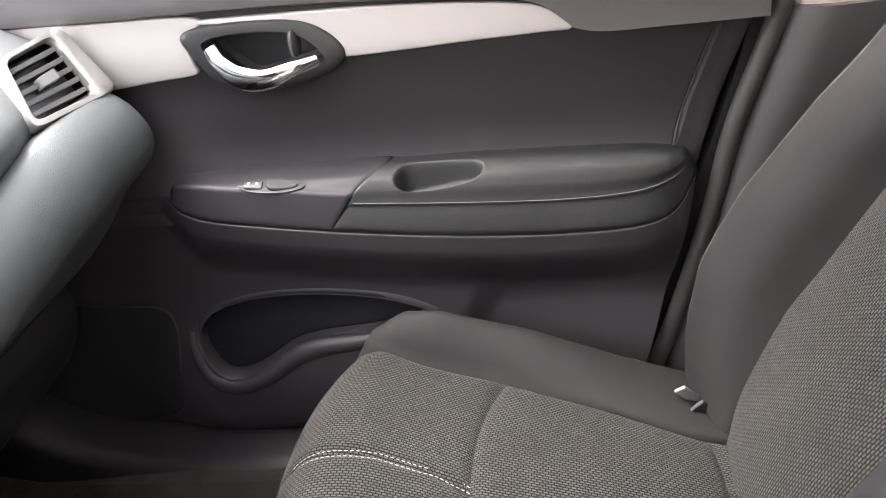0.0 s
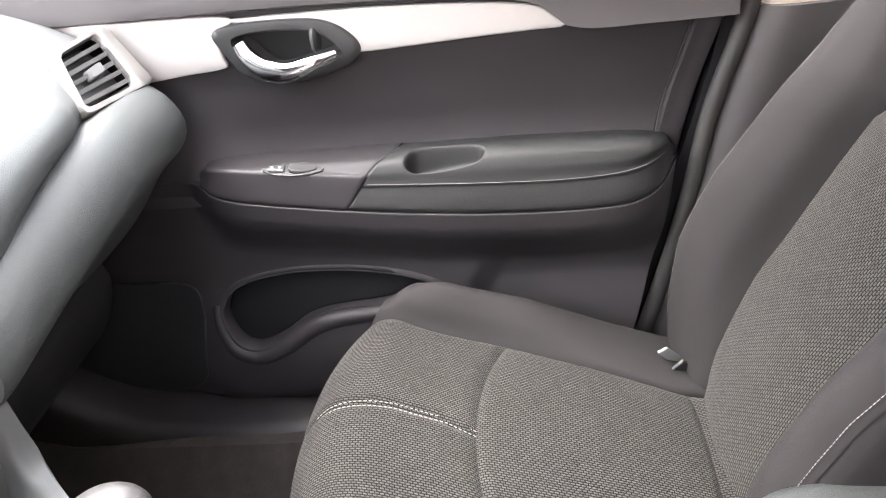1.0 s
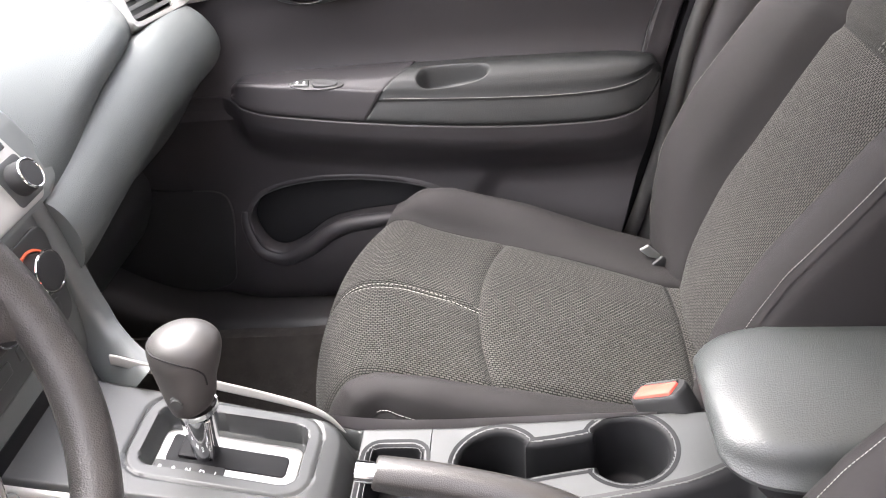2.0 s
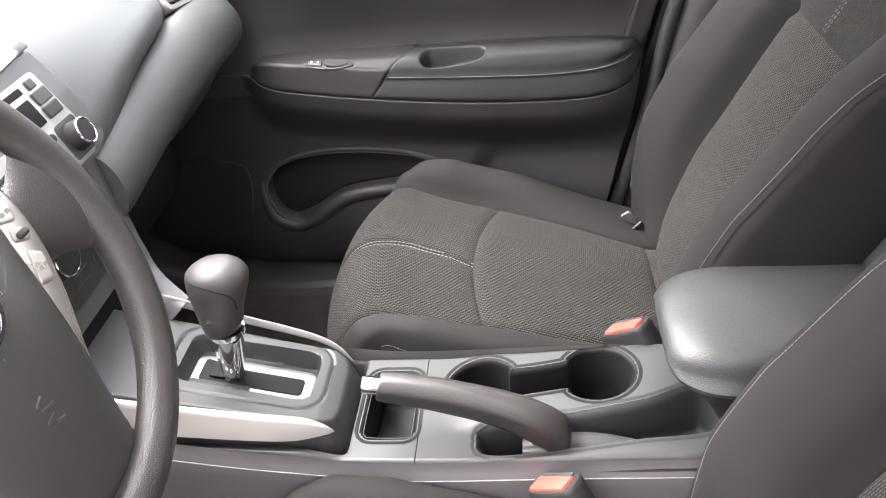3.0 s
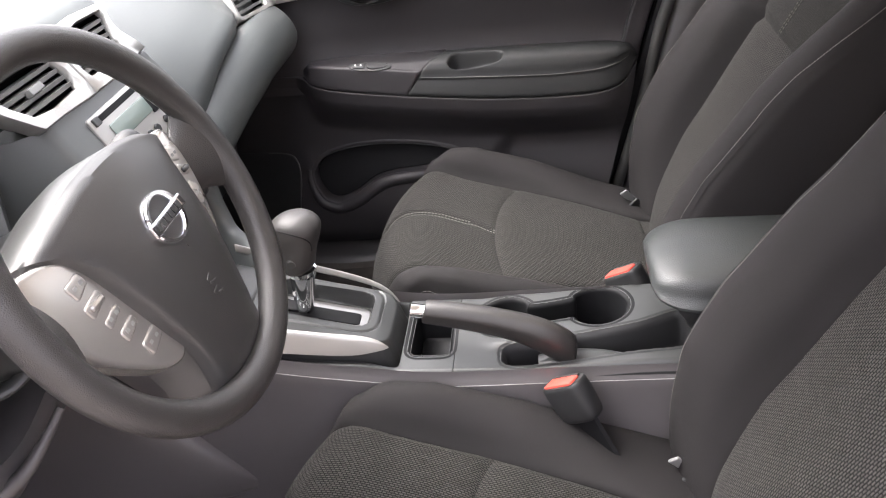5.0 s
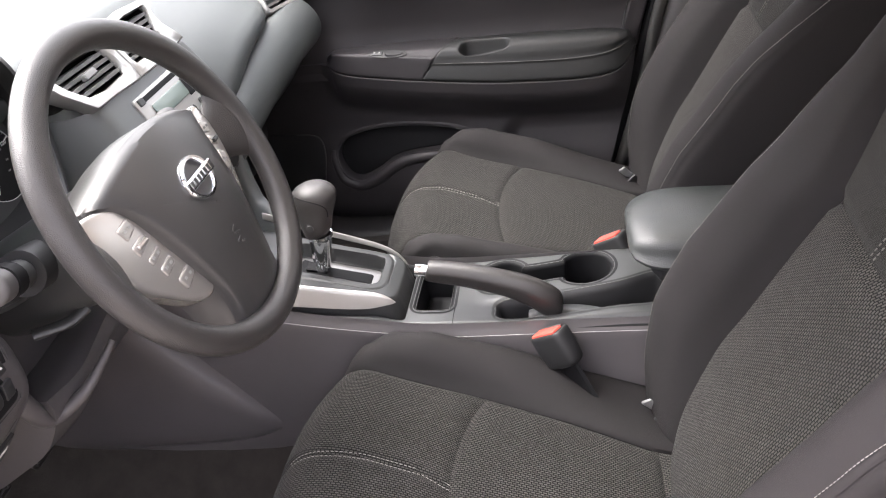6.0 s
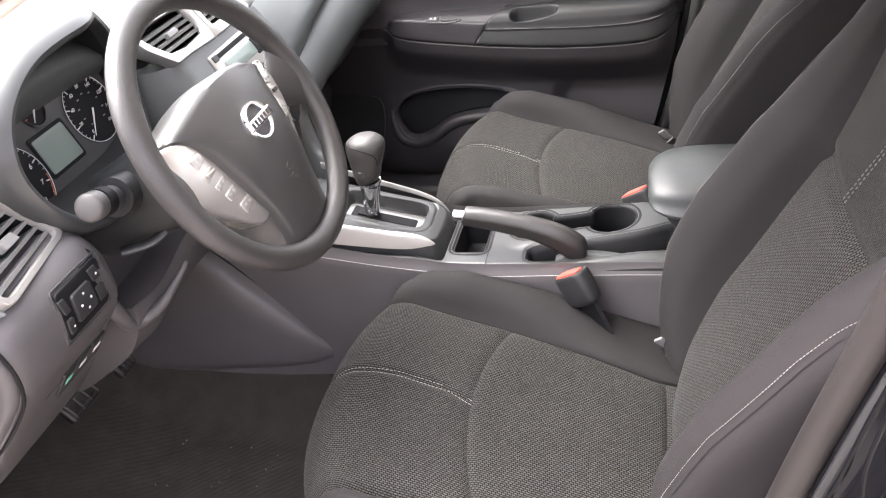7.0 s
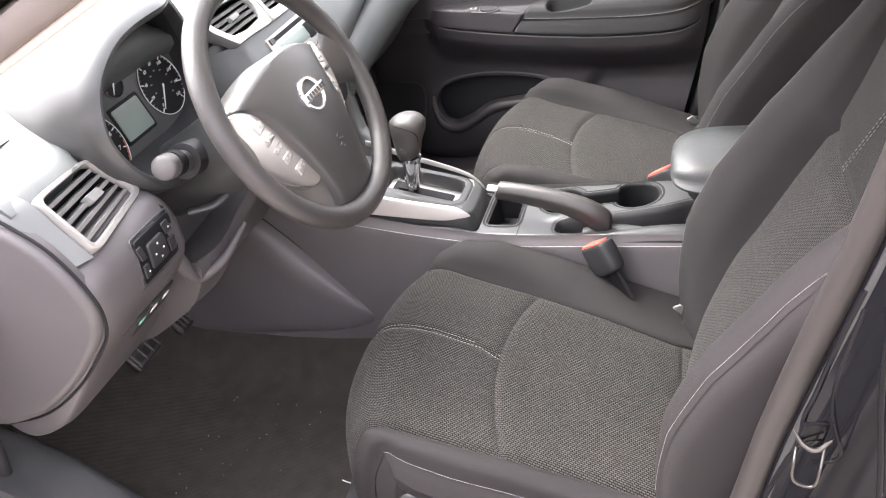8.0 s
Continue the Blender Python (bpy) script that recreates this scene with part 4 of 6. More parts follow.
# knee panel beside the footwell, lower and proud of the console side
knee = loft([[(x, 0.216, zt), (x, 0.216 - 0.010 * k, zt - 0.006 * k), (x, 0.214 - 0.026 * k, zt - 0.14 * (zt - zb)), (x, 0.212 - 0.032 * k, zt - 0.45 * (zt - zb)), (x, 0.212 - 0.022 * k, zb), (x, 0.24, zb), (x, 0.24, zt)] for x, zt, zb, k in ((-0.95, 0.86, 0.41, 1), (-0.75, 0.80, 0.42, 1), (-0.66, 0.752, 0.425, 1), (-0.591, 0.687, 0.43, 1), (-0.55, 0.644, 0.43, 1), (-0.505, 0.595, 0.432, 0.9), (-0.45, 0.532, 0.438, 0.7), (-0.41, 0.486, 0.448, 0.35), (-0.387, 0.462, 0.456, 0.02))], 48, 42)
part("knee_panel", knee, KNEE, console)
part("knee_seam", tube([(x, 0.2145, z + 0.001) for x, z in ((-0.64, 0.737), (-0.591, 0.689), (-0.55, 0.646), (-0.505, 0.597), (-0.45, 0.534), (-0.41, 0.488), (-0.388, 0.464))], 0.0012, 6, 50), BLACK, console)

# gear selector plinth: raised collar, recessed gate with bright plate, silver side strips
PL = rounded([(-0.52, 0.238), (-0.3, 0.244), (-0.165, 0.25), (-0.165, 0.396), (-0.3, 0.402), (-0.52, 0.408)], 0.045)
slope = lambda x: 0.689 - 0.24 * (x + 0.216) - 0.9 * np.maximum(0, x + 0.2) ** 1.3
GATE = rounded([(-0.366, 0.294), (-0.213, 0.293), (-0.213, 0.371), (-0.366, 0.373)], 0.016)
X, Y = np.meshgrid(np.linspace(-0.52, -0.155, 190), np.linspace(0.234, 0.412, 110), indexing="ij")
dist = inside(PL, X, Y)
gd = inside(GATE, X, Y)
Z = slope(X) - 0.05 * smooth(0.016, -0.008, dist) - 0.026 * smooth(-0.001, 0.003, gd) - 0.0025 * smooth(0.0025, 0.0, np.abs(gd + 0.015))
part("selector_plinth", grid(bmesh.new(), np.stack([X, Y, Z], 2)), SATIN, console, angle=60)
on_gate = lambda u, v, h: Vector((u, v, float(slope(u)) - 0.026 + h))
plate_rows = rounded([(-0.362, 0.297), (-0.219, 0.296), (-0.219, 0.357), (-0.362, 0.359)], 0.012)
gate = part("gate_plate", plate(plate_rows, on_gate, 0.006, 0.002, smooth=False), GATE_METAL, console, "bright metal gate plate")
part("gate_slot", plate(rounded([(-0.352, 0.316), (-0.231, 0.315), (-0.231, 0.342), (-0.31, 0.343), (-0.352, 0.353)], 0.006), on_gate, 0.0072, 0.001, smooth=False), BLACK, gate)
part("gear_scale", plate(rounded([(-0.36, 0.299), (-0.29, 0.299), (-0.29, 0.317), (-0.36, 0.317)], 0.003), on_gate, 0.0072, 0.001, smooth=False), DARK, gate)
for i, ch in enumerate("PRNDL"):
    cu = bpy.data.curves.new("gear_letter", "FONT")
    cu.body, cu.size, cu.extrude = ch, 0.0075, 0.0003
    cu.align_x = cu.align_y = "CENTER"
    ob = new("gear_letter", cu)
    ob.parent = gate
    ob.matrix_basis = pose(-0.353 + 0.014 * i, 0.3065, slope(-0.353 + 0.014 * i) - 0.0184, 0, 13.5, 0)
    cu.materials.append(WHITE_MARK)
NEAR_STRIP = ((-0.52, 0.086, 0.762, 0.04), (-0.42, 0.09, 0.746, 0.039), (-0.36, 0.087, 0.732, 0.036), (-0.267, 0.083, 0.714, 0.030), (-0.225, 0.0805, 0.7065, 0.026), (-0.205, 0.079, 0.7025, 0.021), (-0.19, 0.0775, 0.697, 0.014), (-0.18, 0.0755, 0.690, 0.007), (-0.175, 0.074, 0.685, 0.001))
FAR_STRIP = ((-0.43, 0.088, 0.765, 0.011), (-0.41, 0.088, 0.758, 0.011), (-0.32, 0.083, 0.728, 0.010), (-0.26, 0.08, 0.709, 0.009), (-0.222, 0.078, 0.694, 0.008), (-0.2, 0.075, 0.680, 0.007), (-0.188, 0.07, 0.668, 0.005), (-0.182, 0.066, 0.66, 0.001))
for zs, strip in ((1, NEAR_STRIP), (-1, FAR_STRIP)):
    st = []
    for x, y, z, h in strip:
        q = lambda d, e: (x, MID - zs * (y + d * min(1, h / 0.024)), z - e)
        st.append([q(0.004, h), q(0.005, h * 0.8), q(-0.001, 0.12 * h), q(-0.004, 0.0), q(-0.009, 0.001 * h / 0.03), q(-0.014, h)])
    part("silver_strip", loft(st, 50, 30), SILVER, console, "bright silver edge strip")
LIP = ((-0.010, 0.0004), (-0.006, 0.0002), (-0.002, -0.0015), (0.0, -0.004), (0.001, -0.008), (0.003, -0.055))
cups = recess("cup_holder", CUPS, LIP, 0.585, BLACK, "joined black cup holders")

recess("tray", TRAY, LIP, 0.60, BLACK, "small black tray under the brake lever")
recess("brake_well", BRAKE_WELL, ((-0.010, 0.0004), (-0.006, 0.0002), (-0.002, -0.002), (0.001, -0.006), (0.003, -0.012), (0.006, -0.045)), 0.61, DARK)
part("side_seam", tube([(-0.46, NEAR - 0.0045, 0.692), (-0.33, NEAR - 0.0045, 0.6685), (-0.258, NEAR - 0.0045, 0.657), (-0.155, NEAR - 0.0045, 0.6445), (-0.08, NEAR - 0.0045, 0.639), (0.1, NEAR - 0.0045, 0.644), (0.4, NEAR - 0.0045, 0.65)], 0.0005, 6, 60), SILVER, console, "thin pale seam line")
tray_liner = tube([(u, v, 0.6535) for u, v in inset(TRAY, 0.0005)[::2]], 0.0005, 6, 80, True)
part("tray_rim", tray_liner, SATIN, console)
lid = loft([[(x, c - w, z0), (x, c - w * 1.04, lerp(z0, z1, 0.4)), (x, c - w * 0.9, z1 - 0.010), (x, c - w * 0.4, z1 - 0.001), (x, c, z1), (x, c + w * 0.4, z1 - 0.001), (x, c + w * 0.9, z1 - 0.010), (x, c + w * 1.04, lerp(z0, z1, 0.4)), (x, c + w, z0)] for x, c, w, z0, z1 in
            ((0.182, 0.337, 0.035, 0.752, 0.762), (0.186, 0.337, 0.055, 0.742, 0.768), (0.2, 0.337, 0.07, 0.734, 0.776), (0.235, 0.337, 0.081, 0.729, 0.783), (0.33, 0.337, 0.086, 0.727, 0.786), (0.52, 0.337, 0.084, 0.727, 0.784))], 40, 70)
part("armrest_lid", lid, LEATHER, console, "black padded armrest lid")
bin_body = loft([[(x, 0.268, zb), (x, 0.268, 0.735), (x, 0.405, 0.735), (x, 0.405, zb)] for x, zb in ((0.213, 0.728), (0.225, 0.705), (0.245, 0.67), (0.28, 0.64), (0.52, 0.62))], 16, 40)
part("armrest_bin", bin_body, DARK, console)
part("bin_seam", tube([(0.30, 0.2665, 0.716), (0.25, 0.2665, 0.717), (0.224, 0.272, 0.72), (0.215, 0.30, 0.722), (0.214, 0.337, 0.722)], 0.0012, 6, 40), SATIN, console)

lever_thing = thing("gear_lever", "dark leatherette gear lever with chrome neck in the console", "gear lever", (-0.315, 0.335, 0.67))
KN = [((-0.301, 0.325, 0.770), 0.019, 0.018, 0.006), ((-0.301, 0.325, 0.777), 0.0235, 0.022, 0.008), ((-0.301, 0.328, 0.793), 0.0275, 0.025, 0.009), ((-0.300, 0.334, 0.813), 0.0335, 0.028, 0.008), ((-0.300, 0.338, 0.830), 0.0365, 0.030, 0.006), ((-0.302, 0.340, 0.8425), 0.033, 0.027, 0.003), ((-0.303, 0.341, 0.8505), 0.022, 0.018, 0.002), ((-0.303, 0.341, 0.8535), 0.008, 0.007, 0.0)]
knob_rows = [[(c[0] + a * math.cos(k), c[1] + b * math.sin(k), c[2] + tilt * math.cos(k)) for k in np.linspace(0, 2 * math.pi, 16, endpoint=False)] for c, a, b, tilt in KN]
knob = part("knob", loft(knob_rows, 44, 44), KNOB_SKIN, lever_thing, "dark grained leatherette knob")
part("knob_button", tube([(-0.306, 0.307, 0.792), (-0.306, 0.3015, 0.792)], lambda k: 0.0078 if k < 0.6 else 0.006, 18, 6), SATIN, knob)
KZ = [c[2] for c, *_ in KN]
def knob_at(turn, z, lift=0.0004):
    cx, cy, a, b, tilt = (float(np.interp(z, KZ, q)) for q in ([c[0] for c, *_ in KN], [c[1] for c, *_ in KN], [q[1] for q in KN], [q[2] for q in KN], [q[3] for q in KN]))
    return (cx + (a + lift) * math.cos(turn), cy + (b + lift) * math.sin(turn), z + tilt * math.cos(turn))


part("knob_seam", tube([knob_at(radians(k), z) for k, z in ((170, 0.8425), (200, 0.8435), (230, 0.8425), (255, 0.84), (280, 0.834), (300, 0.825), (315, 0.813), (325, 0.799))], 0.0009, 6, 60), BLACK, knob)
part("collar", tube([(-0.301, 0.325, 0.765), (-0.301, 0.325, 0.771)], 0.0205, 24, 4), CHROME, lever_thing)
part("neck", tube([(-0.316, 0.334, 0.688), (-0.313, 0.333, 0.70), (-0.305, 0.328, 0.745), (-0.301, 0.325, 0.767)], lambda k: 0.013 + 0.0065 * k, 24, 14), CHROME, lever_thing, "polished chrome neck")
part("neck_rib", tube([(-0.303, 0.3225, 0.70), (-0.288, 0.311, 0.763)], 0.0035, 10, 10), CHROME, lever_thing)
part("slider", rbox((-0.322, 0.333, 0.698), (0.036, 0.024, 0.004), 0.002, pose(0, 0, 0, 0, 13, 0)), BLACK, lever_thing)

brake = thing("hand_brake", "charcoal hand brake lever with a chrome push button", "hand brake", (0.0, 0.26, 0.65))
HBP = [((-0.125, 0.279, 0.722), 0.012, 0.012), ((-0.118, 0.279, 0.722), 0.0150, 0.0155), ((-0.06, 0.273, 0.715), 0.0155, 0.0175), ((0.0, 0.266, 0.703), 0.0165, 0.019), ((0.035, 0.262, 0.690), 0.0175, 0.0215), ((0.06, 0.261, 0.674), 0.0175, 0.023), ((0.076, 0.262, 0.66), 0.016, 0.020), ((0.078, 0.262, 0.64), 0.012, 0.015)]
FACET = ((0.42, 1.0), (-0.42, 1.0), (-0.98, 0.42), (-1.0, -0.1), (-0.82, -0.72), (-0.35, -1.0), (0.35, -1.0), (0.82, -0.72), (1.0, -0.1), (0.98, 0.42))
hb_rows = [[(c[0] + 0.3 * b * v, c[1] + a * u, c[2] + b * v) for u, v in FACET] for c, a, b in HBP]
part("grip", loft(hb_rows, 56, 60), LEVER_SKIN, brake)
part("push_button", tube([(-0.142, 0.28, 0.724), (-0.13, 0.2795, 0.7225), (-0.122, 0.279, 0.722)], lambda k: 0.0105, 18, 8), CHROME, brake, "chrome push button")
part("slot_boot", loft([[(x, 0.262 - w, z0), (x, 0.262 - 0.8 * w, z), (x, 0.262 + 0.8 * w, z), (x, 0.262 + w, z0)] for x, w, z0, z in ((0.03, 0.014, 0.62, 0.645), (0.06, 0.017, 0.62, 0.652), (0.11, 0.017, 0.625, 0.652), (0.15, 0.012, 0.63, 0.646), (0.175, 0.006, 0.633, 0.639))], 24, 24), SATIN, brake)

bits = bmesh.new()
rng = random.Random(4)
for i in range(40):
    x, y = rng.uniform(-0.75, -0.33), rng.uniform(-0.22, 0.12)
    rbox((x, y, floor_height(x, y) + 0.0012), (rng.uniform(0.0006, 0.0017), rng.uniform(0.0006, 0.0015), 0.001), 0.0004, pose(0, 0, 0, 0, 0, rng.uniform(0, 180)), bm=bits)
tube([(-0.40, -0.085, floor_height(-0.4, -0.085) + 0.003), (-0.38, -0.09, floor_height(-0.38, -0.09) + 0.004), (-0.365, -0.088, floor_height(-0.36, -0.09) + 0.003)], 0.0011, 6, 10, bm=bits)
tagged(part("dust_specks", bits, WHITE_MARK), "pale dust specks and a dry twig on the carpet", "dust", "", "stuff")

# ---- dashboard ----
dash = thing("dashboard", "charcoal moulded dashboard with silver vent surrounds and instruments", "dashboard", (-0.7, MID, 0.6))

# soft upper pad, passenger side and middle
def pad_section(y):
    cx = np.interp(y, [0.45, 0.5, 0.56, 0.64, 0.76, 0.82, 0.96], [-0.475, -0.475, -0.475, -0.475, -0.482, -0.502, -0.505])
    cz = np.interp(y, [0.45, 0.5, 0.56, 0.64, 0.76, 0.82, 0.96], [0.915, 0.93, 0.955, 0.985, 1.0, 0.99, 0.99])
    top = 1.10
    return [(-1.12, y, 1.06), (-0.95, y, 1.10), (-0.78, y, top + 0.005), (-0.66, y, 1.092), (lerp(-0.57, cx, 0.1), y, lerp(1.062, cz, 0.12)), (lerp(-0.53, cx, 0.45), y, lerp(1.04, cz, 0.4)), (cx, y, cz), (cx - 0.05, y, cz - 0.04), (-0.8, y, 0.95), (-1.1, y, 0.95)]


part("upper_pad", loft([pad_section(y) for y in (0.47, 0.56, 0.66, 0.76, 0.82, 0.9, 0.965)], 60, 90), PAD, dash, "soft grained upper pad", angle=50)


def roll_section(y):
    k = float(smooth(0.93, 0.5, y))
    a = [(-0.50, 0.985), (-0.47, 0.985), (-0.445, 0.965), (-0.43, 0.93), (-0.442, 0.895), (-0.486, 0.855), (-0.54, 0.79), (-0.6, 0.735), (-0.68, 0.69), (-0.8, 0.64), (-0.9, 0.7), (-0.7, 0.9)]
    b = [(-0.50, 0.925), (-0.476, 0.925), (-0.458, 0.905), (-0.45, 0.87), (-0.462, 0.84), (-0.50, 0.81), (-0.55, 0.77), (-0.6, 0.72), (-0.68, 0.67), (-0.8, 0.62), (-0.9, 0.7), (-0.7, 0.88)]
    dz = np.interp(y, [0.5, 0.56, 0.64, 0.76, 0.85, 0.96], [0, 0.008, 0.014, 0.012, 0.004, 0])
    return [(lerp(p[0], q[0], k), y, lerp(p[1], q[1], k) + dz) for p, q in zip(a, b)]


secs = [roll_section(y) for y in (0.47, 0.5, 0.58, 0.68, 0.78, 0.87, 0.925)]
endc = np.array(roll_section(0.945))
mid_pt = endc.mean(axis=0)
for k, y in ((0.985, 0.945), (0.93, 0.958), (0.8, 0.965)):
    s = mid_pt + (endc - mid_pt) * k
    s[:, 1] = y
    secs.append([tuple(p) for p in s])
part("lower_roll", loft(secs, 70, 80), PAD, dash, "rounded grained lower roll above the glove box", angle=50)
part("glove_box_latch", tube([(-0.566, 0.70, 0.785), (-0.556, 0.74, 0.797), (-0.548, 0.78, 0.806)], 0.003, 8, 20), CHROME, dash)
glove = loft([[(-0.62, y, 0.72), (-0.64, y, 0.62), (-0.72, y, 0.55), (-0.9, y, 0.52), (-0.95, y, 0.7), (-0.75, y, 0.74)] for y in (0.5, 0.6, 0.8, 0.93)], 20, 40)
part("glove_box", glove, DARK, dash)


def frame_of(o, ux, uy):
    """place(u, v, h) on a plane with its corner at o, along ux and uy."""
    o, ux, uy = Vector(o), Vector(ux), Vector(uy)
    n = ux.cross(uy).normalized()
    return (lambda u, v, h: o + ux * u + uy * v + n * h), n


def polar(o, c, n=56):
    """A closed outline as n points at even angles round c."""
    out = []
    o = np.array(o, float)
    for a in np.linspace(0, 2 * math.pi, n, endpoint=False):
        dx, dy = math.cos(a), math.sin(a)
        best = 0
        for (x0, y0), (x1, y1) in zip(o - c, np.roll(o, -1, 0) - c):
            ex, ey = x1 - x0, y1 - y0
            den = dx * ey - dy * ex
            if abs(den) > 1e-12:
                r, k = (x0 * ey - y0 * ex) / den, (x0 * dy - y0 * dx) / den
                if r > 0 and -1e-6 <= k <= 1 + 1e-6:
                    best = max(best, r)
        out.append((c[0] + best * dx, c[1] + best * dy))
    return np.array(out)


def vent(parent, name, place, outer, inner, levels, tab, thumb=None, lift=0.008, label="air vent with a silver surround"):
    """An air vent: raised surround between two outlines, a dark well behind, slats at the given levels and a tab."""
    c = np.array(inner).mean(axis=0)
    oo, io = polar(outer, c), polar(inner, c)
    near = lambda k: c + (io - c) * k
    rows = []
    for o, h in ((oo, -0.012), (oo, lift - 0.003), (oo + (io - oo) * 0.12, lift), (oo + (io - oo) * 0.9, lift), (io, lift - 0.002), (near(0.985), -0.004), (near(0.97), -0.035)):
        rows.append([place(u, v, h) for u, v in o])
    vt = part(name, grid(bmesh.new(), rows, close_v=True), SILVER, parent, label, angle=50)
    well = [[place(u, v, h) for u, v in near(k)] for k, h in ((0.965, -0.002), (0.955, -0.034), (0.5, -0.035), (0.05, -0.035))]
    part("vent_well", grid(bmesh.new(), well, close_v=True), BLACK, vt)
    for v in levels:
        cross = []
        for (x0, y0), (x1, y1) in zip(io, np.roll(io, -1, 0)):
            if (y0 - v) * (y1 - v) < 0:
                cross.append(x0 + (x1 - x0) * (v - y0) / (y1 - y0))
        lo, hi = min(cross), max(cross)
        pad_u = 0.02 * (hi - lo)
        su = (place(0, v + 1e-3, 0) - place(0, v, 0)).length / 1e-3
        rows = [[place(u, v + dv / su, h) for dv, h in ((-0.003, 0.0), (0.0018, 0.0025), (0.005, -0.019), (-0.0005, -0.021))] for u in np.linspace(lo + pad_u, hi - pad_u, 6)]
        part("slat", grid(bmesh.new(), rows, close_v=True, cap=True), SLAT, vt)
    tu, tv, ts, tt = tab
    tile = rounded([(tu - ts, tv - tt), (tu + ts, tv - 0.8 * tt), (tu + ts, tv + tt), (tu - ts, tv + 0.8 * tt)], 0.3 * min(ts, tt))
    part("vent_tab", plate(tile, place, 0.010, min(0.25 * min(ts, tt), 0.012), base=-0.002, smooth=False), SLAT, vt)
    if thumb:
        part("thumb_panel", plate(thumb, place, 0.006, 0.002, n=40, base=-0.006), SATIN, vt)
        m = np.array(thumb).mean(axis=0)
        part("thumb_wheel", tube([tuple(place(m[0] - 0.02, m[1] - 0.18, 0.0)), tuple(place(m[0], m[1], 0.002)), tuple(place(m[0] + 0.0, m[1] + 0.18, 0.0))], 0.004, 10, 20), DARK, vt)
    return vt


# passenger and driver end vents are mirror images
def end_vent(flip):
    A, B, C, D = (np.array(p, float) for p in ((-0.497, 0.813, 0.988), (-0.467, 0.958, 0.982), (-0.519, 0.963, 1.063), (-0.532, 0.852, 1.058)))
    n = np.cross(B - A, D - A)
    n /= np.linalg.norm(n)

    def place(u, v, h):
        p = (A * (1 - u) + B * u) * (1 - v) + (D * (1 - u) + C * u) * v + n * h
        return Vector((p[0], 2 * MID - p[1] if flip else p[1], p[2]))
    outer = rounded([(0, 0), (1, 0), (1, 1), (0, 1)], 0.12)
    inner = rounded([(0.05, 0.09), (0.76 if not flip else 0.95, 0.08), (0.78 if not flip else 0.95, 0.93), (0.05, 0.93)], 0.1)
    thumb = None if flip else [(0.79, 0.14), (0.94, 0.15), (0.95, 0.88), (0.81, 0.90)]
    vent(dash, "end_vent", place, outer, inner, [0.2, 0.35, 0.5, 0.65, 0.8], (0.42, 0.5, 0.11, 0.085), thumb)


end_vent(False)
end_vent(True)

# centre stack
def stack_x(z):
    return np.interp(z, [0.66, 0.70, 0.75, 0.85, 0.93, 1.0, 1.06, 1.117, 1.14], [-0.485, -0.474, -0.466, -0.462, -0.47, -0.498, -0.53, -0.568, -0.585])


def stack_face(z0, z1, left, right, proud, name, wing=0.0):
    rows = []
    for z in np.linspace(z0, z1, 40):
        x, a, b = float(stack_x(z)) + proud, MID + float(left(z)), MID + float(right(z))
        rows.append([(x - 0.12 - wing * 0.2, a - wing, z), (x - 0.02 - wing * 0.15, a - 0.004 - wing * 0.4, z), (x - 0.003, a, z)] + [(x + 0.003 * (1 - k * k), lerp(a + 0.006, b - 0.006, (k + 1) / 2), z) for k in np.linspace(-1, 1, 20)] + [(x - 0.003, b, z), (x - 0.02, b + 0.004, z), (x - 0.12, b + 0.012, z)])
    first, last = rows[0], rows[-1]
    rows = [[(p[0] - 0.08, p[1], p[2] + 0.005) for p in first]] + [[(p[0] - 0.004, p[1], p[2] - 0.002) for p in first]] + rows + [[(p[0] - 0.06, p[1], p[2]) for p in last]]
    return part(name, grid(bmesh.new(), rows), FASCIA, dash, angle=60)


stack_face(0.928, 1.05, lambda z: -0.112 - 0.03 * (z < 0.0), lambda z: np.interp(z, [0.928, 0.935, 0.95, 1.0, 1.05], [0.165, 0.184, 0.196, 0.19, 0.178]), 0.0, "radio_fascia", 0.05)
stack_face(0.665, 0.935, lambda z: np.interp(z, [0.66, 0.76, 0.80], [-0.09, -0.095, -0.14]), lambda z: np.interp(z, [0.66, 0.72, 0.8, 0.87, 0.935], [0.150, 0.150, 0.145, 0.146, 0.15]), -0.012, "climate_fascia")
crown_rows = [[(x, y, z) for x, z in ((-0.572, 1.118), (-0.60, 1.135), (-0.68, 1.14), (-0.8, 1.125), (-1.1, 1.08))] for y in np.linspace(MID - 0.175, MID + 0.178, 10)]
part("stack_crown", grid(bmesh.new(), [catmull(r, 30) for r in crown_rows]), PAD, dash)


def on_stack(lift):
    return lambda u, v, h: Vector((float(stack_x(v)) + 0.9 * (h + lift), MID + u, v + 0.42 * (h + lift)))


